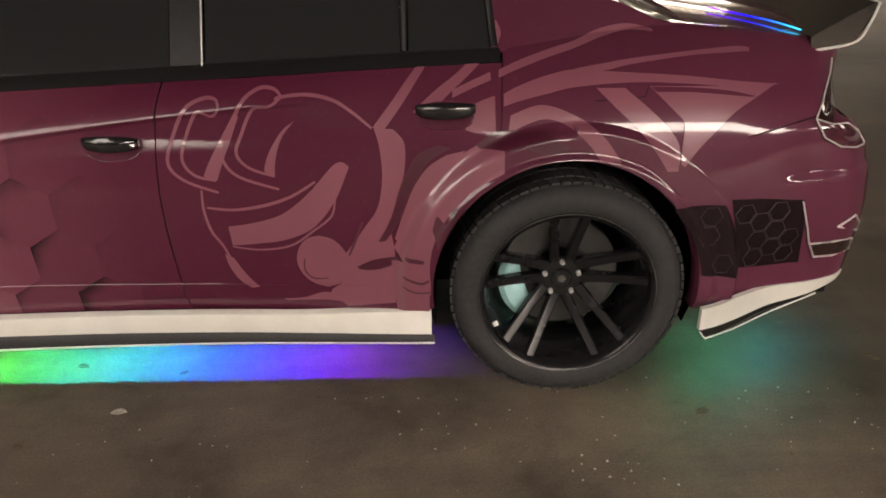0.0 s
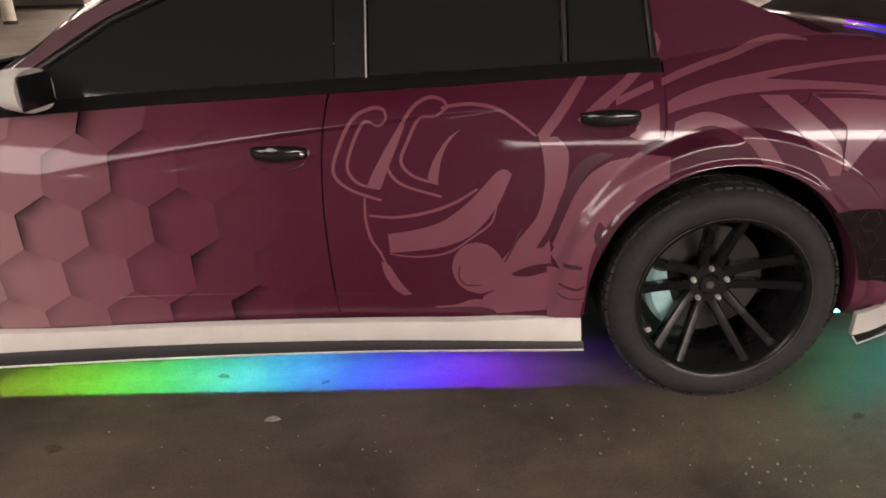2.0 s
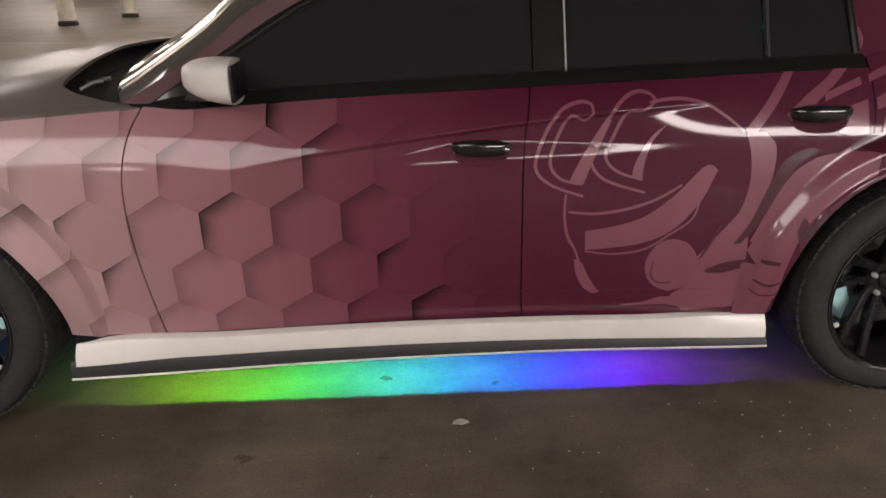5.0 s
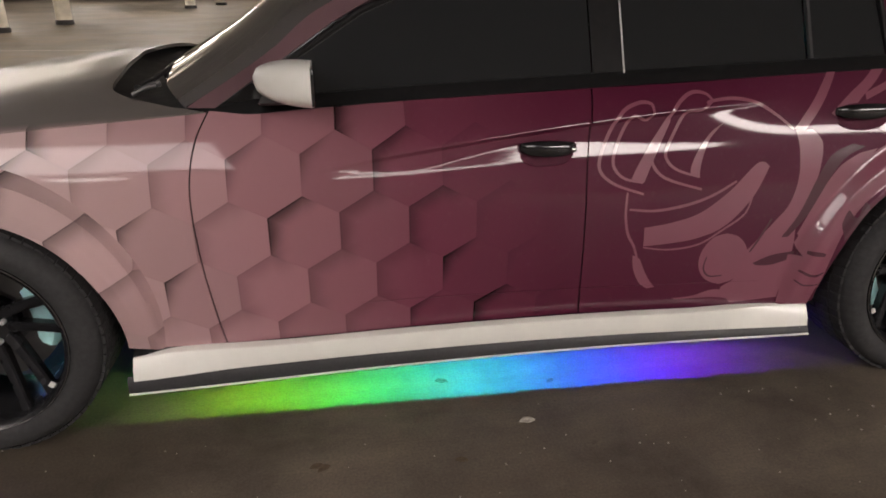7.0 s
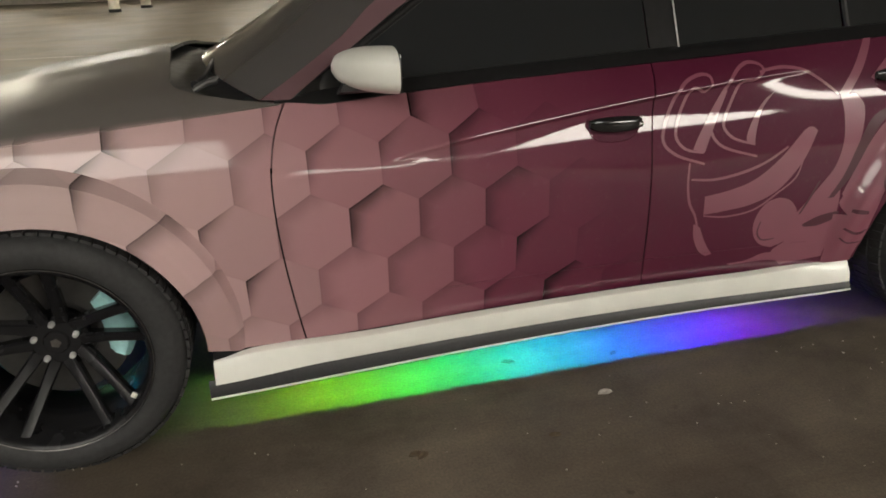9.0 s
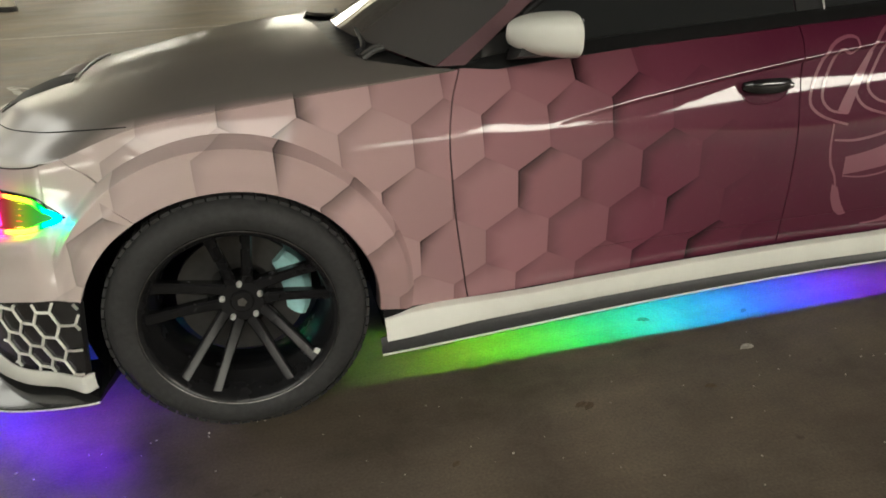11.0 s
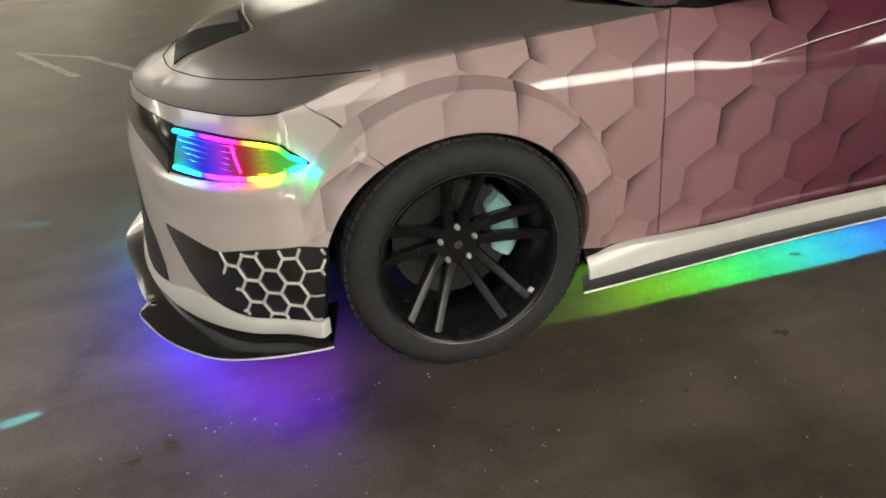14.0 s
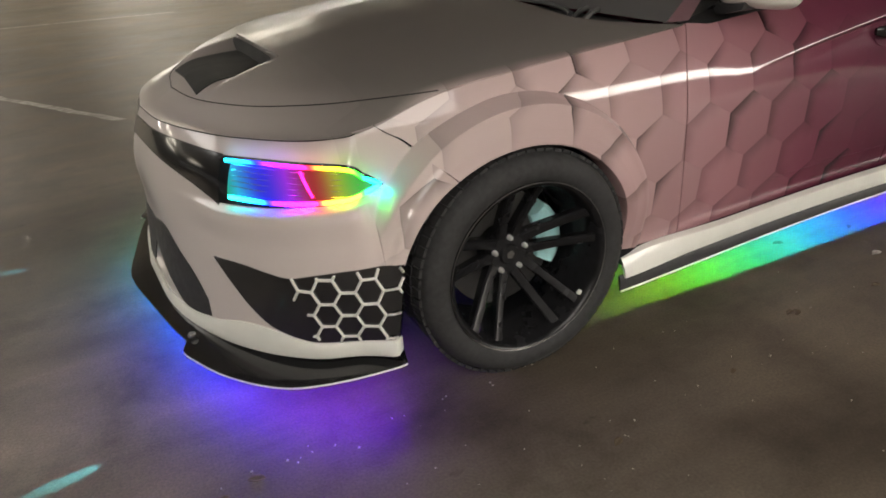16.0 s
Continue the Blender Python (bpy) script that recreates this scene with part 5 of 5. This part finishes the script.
fill('rear_door', [(-1.071, 0.488), (-1.062, 0.437), (-1.035, 0.384), (-1.003, 0.358)],
     [(-1.044, 0.472), (-1.022, 0.426), (-0.999, 0.389), (-0.978, 0.363)], GRAPHIC, 1)
band('rear_door', [(-1.100, 0.646), (-1.018, 0.639), (-0.922, 0.653), (-0.837, 0.682), (-0.761, 0.727)], 0.010, GRAPHIC)
fill('rear_door', [(-1.044, 0.583), (-0.956, 0.597), (-0.869, 0.626), (-0.785, 0.691), (-0.704, 0.776), (-0.671, 0.784)],
     [(-1.040, 0.518), (-0.955, 0.525), (-0.866, 0.539), (-0.780, 0.579), (-0.707, 0.665), (-0.657, 0.771)], GRAPHIC, 1)
band('rear_door', [(-1.040, 0.514), (-0.954, 0.503), (-0.856, 0.518), (-0.779, 0.570), (-0.721, 0.618), (-0.704, 0.673)], 0.007, GRAPHIC)
fill('rear_door', [(-0.578, 0.880), (-0.563, 0.822), (-0.559, 0.737), (-0.577, 0.648), (-0.616, 0.588), (-0.670, 0.513), (-0.711, 0.452), (-0.705, 0.388), (-0.747, 0.344), (-0.697, 0.286)],
     [(-0.523, 0.880), (-0.491, 0.842), (-0.491, 0.772), (-0.510, 0.685), (-0.539, 0.593), (-0.534, 0.516), (-0.531, 0.456), (-0.531, 0.400), (-0.531, 0.360), (-0.527, 0.304)], GRAPHIC, 1)
fill('rear_door', [(-0.766, 0.553), (-0.806, 0.541), (-0.834, 0.506), (-0.844, 0.459), (-0.830, 0.412), (-0.798, 0.379), (-0.755, 0.364)],
     [(-0.766, 0.553), (-0.726, 0.541), (-0.695, 0.509), (-0.679, 0.463), (-0.687, 0.415), (-0.713, 0.380), (-0.755, 0.364)], GRAPHIC, 1)
fill('rear_door', [(-0.909, 0.314), (-0.839, 0.320), (-0.766, 0.343), (-0.673, 0.324)],
     [(-0.894, 0.308), (-0.820, 0.311), (-0.746, 0.310), (-0.651, 0.287)], GRAPHIC, 1)
band('rear_door', [(-0.819, 0.470), (-0.822, 0.428), (-0.798, 0.398), (-0.752, 0.398)], 0.006, GRAPHIC_DARK)
fill('rear_door', [(-0.430, 1.069), (-0.479, 1.012), (-0.528, 0.950), (-0.583, 0.883)],
     [(-0.407, 1.069), (-0.454, 1.004), (-0.498, 0.942), (-0.551, 0.874)], GRAPHIC, 1)
fill('rear_door', [(-0.277, 1.075), (-0.333, 1.028), (-0.399, 0.982), (-0.463, 0.927)],
     [(-0.241, 1.075), (-0.302, 1.020), (-0.367, 0.966), (-0.429, 0.901)], GRAPHIC, 1)
fill('rear_door', [(-0.348, 0.985), (-0.290, 1.009), (-0.237, 1.030)],
     [(-0.348, 0.964), (-0.290, 0.989), (-0.237, 1.009)], GRAPHIC, 1)
fill('rear_door', [(-0.324, 0.927), (-0.274, 0.953), (-0.226, 0.970)],
     [(-0.310, 0.878), (-0.274, 0.870), (-0.225, 0.875)], GRAPHIC, 1)
fill('rear_door', [(-0.368, 0.808), (-0.430, 0.765), (-0.480, 0.686), (-0.513, 0.594), (-0.530, 0.545)],
     [(-0.312, 0.821), (-0.379, 0.749), (-0.431, 0.672), (-0.476, 0.585), (-0.508, 0.521)], GRAPHIC, 1)
fill('rear_door', [(-0.393, 0.836), (-0.457, 0.803), (-0.503, 0.721), (-0.540, 0.611), (-0.581, 0.534)],
     [(-0.353, 0.828), (-0.420, 0.787), (-0.469, 0.707), (-0.510, 0.609), (-0.559, 0.535)], GRAPHIC_DARK, 2)
fill('rear_door', [(-0.656, 0.442), (-0.597, 0.470), (-0.514, 0.483), (-0.444, 0.483)],
     [(-0.647, 0.433), (-0.592, 0.433), (-0.516, 0.459), (-0.451, 0.471)], GRAPHIC_DARK, 2)
band('rear_door', [(-0.626, 0.600), (-0.654, 0.533), (-0.677, 0.483)], 0.008, GRAPHIC_DARK)
fill('quarter_panel', [(-0.535, 0.514), (-0.500, 0.593), (-0.459, 0.685), (-0.370, 0.774), (-0.278, 0.838), (-0.201, 0.861)],
     [(-0.420, 0.347), (-0.424, 0.464), (-0.406, 0.555), (-0.357, 0.643), (-0.276, 0.721), (-0.201, 0.764)], GRAPHIC, 1)
fill('quarter_panel', [(-0.413, 0.589), (-0.398, 0.633), (-0.371, 0.609), (-0.347, 0.657), (-0.320, 0.624), (-0.299, 0.676), (-0.288, 0.659)],
     [(-0.397, 0.528), (-0.388, 0.547), (-0.377, 0.565), (-0.363, 0.589), (-0.340, 0.607), (-0.310, 0.636), (-0.283, 0.648)], GRAPHIC_DARK, 2)
fill('quarter_panel', [(-0.545, 0.470), (-0.540, 0.380), (-0.535, 0.278)],
     [(-0.430, 0.470), (-0.428, 0.380), (-0.430, 0.278)], GRAPHIC, 1)
band('quarter_panel', [(-0.509, 0.420), (-0.458, 0.397), (-0.428, 0.413)], 0.010, GRAPHIC_DARK)
band('quarter_panel', [(-0.512, 0.382), (-0.471, 0.358), (-0.422, 0.364)], 0.006, GRAPHIC_DARK)
band('quarter_panel', [(-0.499, 0.488), (-0.441, 0.478)], 0.016, GRAPHIC_DARK)
fill('quarter_panel', [(-0.282, 0.839), (-0.226, 0.872), (-0.169, 0.880), (-0.133, 0.871)],
     [(-0.271, 0.828), (-0.222, 0.829), (-0.171, 0.829), (-0.136, 0.853)], GRAPHIC_DARK, 2)
fill('quarter_panel', [(-0.172, 0.862), (-0.131, 0.880), (-0.071, 0.876), (-0.013, 0.836)],
     [(-0.158, 0.848), (-0.113, 0.824), (-0.064, 0.816), (-0.016, 0.833)], GRAPHIC_DARK, 2)
fill('quarter_panel', [(-0.201, 0.974), (-0.157, 0.995), (-0.075, 1.021), (0.007, 1.035), (0.103, 1.029), (0.329, 1.014), (0.608, 0.981)],
     [(-0.201, 0.942), (-0.157, 0.956), (-0.076, 0.975), (0.005, 0.991), (0.167, 1.001), (0.329, 0.995), (0.476, 0.982)], GRAPHIC, 1)
fill('quarter_panel', [(0.213, 0.991), (0.283, 0.924), (0.309, 0.893), (0.306, 0.828), (0.304, 0.781)],
     [(0.591, 0.985), (0.467, 0.927), (0.402, 0.871), (0.356, 0.824), (0.317, 0.773)], GRAPHIC, 1)
fill('quarter_panel', [(0.215, 0.990), (0.330, 0.986), (0.440, 0.975), (0.520, 0.957)],
     [(0.232, 0.976), (0.330, 0.974), (0.440, 0.964), (0.505, 0.956)], WRAP, 2)
fill('quarter_panel', [(0.062, 0.988), (0.111, 0.941), (0.180, 0.878), (0.233, 0.812), (0.268, 0.760)],
     [(0.143, 0.987), (0.210, 0.933), (0.266, 0.880), (0.298, 0.828), (0.298, 0.760)], GRAPHIC, 1)
fill('quarter_panel', [(-0.189, 0.871), (-0.092, 0.908), (-0.017, 0.889), (0.039, 0.841), (0.074, 0.791)],
     [(-0.182, 0.919), (-0.092, 0.946), (0.006, 0.915), (0.077, 0.866), (0.134, 0.790)], GRAPHIC, 1)
fill('quarter_panel', [(-0.213, 1.035), (-0.154, 1.058), (-0.069, 1.084), (0.013, 1.105), (0.090, 1.134), (0.170, 1.145), (0.244, 1.130)],
     [(-0.214, 1.015), (-0.156, 1.037), (-0.072, 1.064), (0.012, 1.087), (0.094, 1.113), (0.172, 1.128), (0.245, 1.123)], GRAPHIC, 1)
fill('quarter_panel', [(0.007, 1.037), (0.089, 1.049), (0.171, 1.060), (0.336, 1.075), (0.472, 1.083), (0.523, 1.077)],
     [(0.006, 1.026), (0.088, 1.031), (0.170, 1.046), (0.335, 1.064), (0.471, 1.069), (0.517, 1.068)], GRAPHIC, 1)
fill('quarter_panel', [(-0.221, 1.162), (-0.219, 1.125), (-0.223, 1.093)],
     [(-0.216, 1.163), (-0.203, 1.130), (-0.214, 1.095)], GRAPHIC, 1)

# ---------------------------------------------------------------- the place
bm = bmesh.new()
r = bmesh.ops.create_grid(bm, x_segments=40, y_segments=40, size=60)
tagged(mesh_object("ground", bm, GROUND), "stained brown-grey asphalt of a covered car park", "ground", kind="structure")

PALE = simple("pale_soffit", (0.60, 0.57, 0.50), 0.85, vary=0.15, scale=1.5, bumpy=0.2)
bm = bmesh.new()
box(bm, (-58, -14, 3.4), (26, 3.0, 3.7))
tagged(mesh_object("ceiling", bm, CONCRETE), "bare concrete soffit of a covered car park", "ceiling", kind="structure")
# unseen north half, made pale to brighten what hood and windscreen reflect
bm = bmesh.new()
box(bm, (-58, 3.0, 3.4), (26, 46, 3.7))
tagged(mesh_object("ceiling_north", bm, PALE), "unseen pale soffit, added for reflections on hood and windscreen", "ceiling", kind="structure")

PANEL_LIGHT = lamp_glow("panel_light", (1.0, 0.935, 0.82), PANEL)
FAR_LIGHT = lamp_glow("far_panel_light", (1.0, 0.92, 0.74), PANEL * 0.58)
END_LIGHT = lamp_glow("end_panel_light", (1.0, 0.94, 0.80), PANEL * 1.35)
TAIL_FILL = lamp_glow("tail_fill_light", (1.0, 0.93, 0.82), PANEL * 0.27)
BACK_LIGHT = lamp_glow("back_panel_light", (1.0, 0.97, 0.84), PANEL * 0.50)
SIDE_LIGHT = lamp_glow("side_panel_light", (1.0, 0.96, 0.88), PANEL * 0.22)
DIM_FILL = lamp_glow("dim_fill_light", (1.0, 0.95, 0.86), PANEL * 0.13)
NOSE_FILL = lamp_glow("nose_fill_light", (1.0, 0.95, 0.85), PANEL * 0.26)


def panel_lamp(x, y, length, width, light):
    """A flat lamp, also used as an unseen fill panel, fixed under the soffit: a shallow tray and a glowing diffuser
    that faces down.
    """
    e = tagged(new("ceiling_lamp"), "flat glowing panel in a pale steel tray under the soffit, for lamps and unseen fill light", "lamp", "ceiling lamps")
    e.location = (x, y, 3.30)
    bm = bmesh.new()
    box(bm, (-length / 2 - 0.03, -width / 2 - 0.03, 0.02), (length / 2 + 0.03, width / 2 + 0.03, 0.102), 0.01)
    part("tray", bm, WHITE, e)
    bm = bmesh.new()
    box(bm, (-length / 2, -width / 2, 0.008), (length / 2, width / 2, 0.019))
    part("diffuser", bm, light, e, "glowing diffuser")
    return e


for x in (-9.2, 1.2, 2.6, 4.0, 5.4, 6.8, 8.2, 9.6):
    panel_lamp(x, -7.6, 1.36, 2.6, PANEL_LIGHT)
panel_lamp(-0.2, -10.0, 2.2, 1.4, BACK_LIGHT)
panel_lamp(-5.3, -8.0, 0.9, 0.9, BACK_LIGHT)
# unseen fill panels, added to brighten the nose and the ground about it
panel_lamp(-8.8, -2.6, 1.8, 2.2, DIM_FILL)
panel_lamp(-4.9, -4.6, 4.4, 3.6, NOSE_FILL)
panel_lamp(-9.8, 0.6, 2.4, 2.8, DIM_FILL)
panel_lamp(-8.8, 5.4, 4.4, 3.8, SIDE_LIGHT)
# unseen fill panels, added to lift the dark tail
for x in (7.4,):
    for y in (-3.0, 0.6):
        panel_lamp(x, y, 1.36, 1.0, TAIL_FILL)


def batten_lamp(x, y, length, light):
    """A glowing tube hung on two rods, which lights the soffit as well as the ground."""
    e = tagged(new("hanging_lamp"), "glowing tube lamp hung on two rods below the soffit", "lamp", "hanging lamps")
    e.location = (x, y, 2.8)
    bm = bmesh.new()
    box(bm, (-length / 2, -0.30, 0), (length / 2, 0.30, 0.10), 0.03)
    part("tube", bm, light, e, "glowing diffuser tube")
    for k in (-0.4, 0.4):
        bm = bmesh.new()
        box(bm, (k * length - 0.01, -0.01, 0.09), (k * length + 0.01, 0.01, 0.60))
        part("rod", bm, STEEL, e)


for x in (-20.0, -14.0, -8.0, -2.0, 4.0):
    for y in (11.5, 17.0, 25.0, 36.0):
        batten_lamp(x, y, 2.4, FAR_LIGHT if y < 20 else END_LIGHT)
# unseen tubes, added to give the rear window something bright to reflect
for x in (10.0, 16.0, 21.0):
    for y in (25.0, 36.0):
        batten_lamp(x, y, 2.4, END_LIGHT)

# ---- columns and the far side
COLUMN = simple("whitewashed_concrete", (0.62, 0.58, 0.50), 0.8, vary=0.15, scale=5, bumpy=0.2)


def column(x, y, w):
    e = tagged(new("column"), "whitewashed round concrete column with a dark base", "column", "columns of the car park")
    e.location = (x, y, 0)
    bm = bmesh.new()
    lathe(bm, [(w / 2, 0.12), (w / 2, 3.4)], 24)
    for v in bm.verts:
        v.co = Vector((v.co.x, v.co.z, v.co.y))
    part("shaft", bm, COLUMN, e)
    bm = bmesh.new()
    lathe(bm, [(w / 2 + 0.035, 0.0), (w / 2 + 0.035, 0.10), (w / 2 + 0.01, 0.125), (0.01, 0.125)], 24)
    for v in bm.verts:
        v.co = Vector((v.co.x, v.co.z, v.co.y))
    part("base", bm, SATIN_BLACK, e, "dark scuffed base")


for x, y, w in ((-10.2, 17.3, 0.42), (-9.7, 20.3, 0.42), (-8.0, 30.0, 0.42), (-7.2, 33.0, 0.42), (4.6, 15.5, 0.42), (-16.5, 24.0, 0.42)):
    column(x, y, w)
bm = bmesh.new()
box(bm, (-58, 45.6, 0), (26, 46, 3.4))
tagged(mesh_object("wall_north", bm, COLUMN), "pale plastered wall closing the car park", "wall", kind="structure")
# unseen wall, added to close the bay against light from the south
bm = bmesh.new()
box(bm, (-58, -14, 0), (26, -13.7, 3.4))
tagged(mesh_object("wall_south", bm, CONCRETE), "unseen concrete wall added behind the parking bay", "wall", kind="structure")

# unseen parapets, kept low so that sky light comes in above them
for name, x in (("wall_east", 25.7), ("wall_west", -58.0)):
    bm = bmesh.new()
    box(bm, (x, -13.7, 0), (x + 0.3, 45.6, 1.1))
    tagged(mesh_object(name, bm, COLUMN), "unseen low parapet added at the open side of the car park", "parapet", kind="structure")

# ---- underglow
SILL_GLOW = glow("sill_diode_strip", 290.0, 2.9, 1.025)
FRONT_GLOW = glow("front_diode_strip", 62.0, -5.0, 0.78, axis=1)
REAR_GLOW = glow("rear_diode_strip", 38.0, 5.0, 0.31)


def led_strip(bm, pts, w=0.012, h=0.006):
    for a, b in zip(pts, pts[1:]):
        a, b = Vector(a), Vector(b)
        d = (b - a)
        s = d.cross(Vector((0, 0, 1))).normalized() * w / 2
        q = [bm.verts.new(p) for p in (a - s, b - s, b + s, a + s)]
        bm.faces.new(q)
        q2 = [bm.verts.new(p + Vector((0, 0, h))) for p in (a - s, b - s, b + s, a + s)]
        bm.faces.new(q2)


both("sill_led_strip", lambda bm: led_strip(bm, [(x, 0.020, 0.219) for x in [lerp(-2.42, -0.66, i / 40) for i in range(41)]], 0.008), SILL_GLOW, "rainbow diode strip under the sill")
# hidden wall, added to end the underglow in a sharp line on the ground
both("led_channel", lambda bm: box(bm, (-2.50, 0.008, 0.156), (-0.58, 0.013, 0.235)), SATIN_BLACK)


def under_splitter(bm):
    pts = run(SPLIT, 20)[3:] + run(SPLIT2, 10)
    led_strip(bm, [p - Vector((p.x + 3.2, p.y - 1.0, 0)).normalized() * 0.11 + Vector((0, 0, -0.010)) for p in pts])


both("front_led_strip", under_splitter, FRONT_GLOW, "violet diode strip under the splitter")
both("rear_led_strip", lambda bm: led_strip(bm, [(x, S(x, 0.24) + 0.17, 0.195) for x in (0.46, 0.6, 0.7, 0.8, 0.92)]), REAR_GLOW, "coloured diode strip under the tail")

# ---- grit and litter on the asphalt
GRIT = simple("pale_grit", (0.42, 0.39, 0.34), 0.8, vary=0.3, scale=80)
LEAF = simple("dry_leaf", (0.10, 0.075, 0.045), 0.8, vary=0.3, scale=60)
rng = random.Random(4)


def pebble(bm, x, y, r, flat=0.6):
    a = bmesh.ops.create_icosphere(bm, subdivisions=1, radius=r, matrix=Matrix.Translation((x, y, r * flat * 0.6)) @ Matrix.Rotation(rng.uniform(0, 3), 4, "Z") @ Matrix.Diagonal((1, rng.uniform(0.5, 1), flat, 1)))
    for v in a["verts"]:
        v.co += Vector((rng.uniform(-1, 1), rng.uniform(-1, 1), 0)) * r * 0.2


bm = bmesh.new()
for k in range(230):
    x, y = rng.uniform(-5.2, 1.6), -0.08 - abs(rng.gauss(0, 0.45))
    pebble(bm, x, y, rng.choice((0.0018, 0.0025, 0.003, 0.004)))
for cx, cy, n in ((0.05, -0.47, 14), (0.15, 0.02, 8), (-3.85, -0.12, 8), (-0.35, -0.30, 8)):
    for k in range(n):
        pebble(bm, cx + rng.gauss(0, 0.09), cy + rng.gauss(0, 0.05), rng.choice((0.003, 0.004, 0.005)))
tagged(mesh_object("grit", bm, GRIT), "scattered pale grit on the asphalt", "grit", kind="stuff")


def litter(x, y, size, material, label, name):
    bm = bmesh.new()
    def f(u, v):
        w = 1 - abs(2 * u - 1) ** 2.2
        return Vector(((u - 0.5) * size, (v - 0.5) * size * 0.55 * w, 0.003 + 0.25 * size * abs(v - 0.5) * w + 0.02 * size * math.sin(9 * u)))
    grid(bm, f, 8, 4)
    rim_edges(bm, (0, 0, -0.0015))
    ob = mesh_object(name, bm, material)
    ob.matrix_basis = pose(x, y, 0, 0, 0, rng.uniform(-40, 40))
    tagged(ob, label, "litter")


litter(-1.44, -0.18, 0.055, GRIT, "small pale scrap of paper on the asphalt", "paper_scrap")
for x, y, sz in ((0.43, -0.22, 0.05), (-2.10, -0.31, 0.045), (-1.68, -0.34, 0.04), (-1.68, 0.09, 0.05), (-2.08, -0.32, 0.045), (-1.30, 0.04, 0.035), (0.18, 0.10, 0.03), (1.12, 0.07, 0.06), (-3.95, -0.15, 0.05), (-4.05, -0.18, 0.05), (-3.04, -0.52, 0.04), (-2.53, -0.45, 0.03)):
    litter(x, y, sz, LEAF, "small dry brown leaf on the asphalt", "dry_leaf")

# ---- worn bay marking behind the car
LINE_PAINT = simple("worn_line_paint", (0.34, 0.32, 0.28), 0.8, vary=0.5, scale=12)
for x0, y0, x1, y1, w in ((-5.78, 6.90, -4.95, 5.20, 0.08), (-4.98, 6.15, -3.95, 4.30, 0.08), (-5.78, 6.90, -4.98, 6.15, 0.06), (-11.0, 12.8, -2.5, 12.0, 0.10)):
    d = Vector((x1 - x0, y1 - y0, 0))
    s = Vector((-d.y, d.x, 0)).normalized() * w / 2
    bm = bmesh.new()
    a, b2 = Vector((x0, y0, 0.004)), Vector((x1, y1, 0.004))
    n = 30
    def f(u, v):
        p = a.lerp(b2, u) + s * (2 * v - 1)
        return p + Vector((noise.noise(p * 6) * 0.02, noise.noise(p * 6 + Vector((9, 0, 0))) * 0.02, 0))
    grid(bm, f, n, 2)
    tagged(mesh_object("road_marking", bm, LINE_PAINT), "worn pale parking bay line on asphalt", "marking", kind="structure")

# ---- two small coloured beams thrown on the ground by the nose diodes
for eye, aim, col, watt, deg in (((-4.00, 1.58, 0.115), (-4.66, 1.70, 0.0), (0.1, 0.65, 1.0), 170.0, 4.5), ((-3.86, 0.22, 0.115), (-4.42, 0.115, 0.0), (0.1, 0.8, 1.0), 170.0, 5.0)):
    lamp = bpy.data.lights.new("nose_diode_beam", "SPOT")
    lamp.energy, lamp.color, lamp.spot_size, lamp.spot_blend, lamp.shadow_soft_size = watt, col, radians(deg), 0.5, 0.004
    ob = new("nose_diode_beam", lamp)
    ob.matrix_world = look(eye, aim)
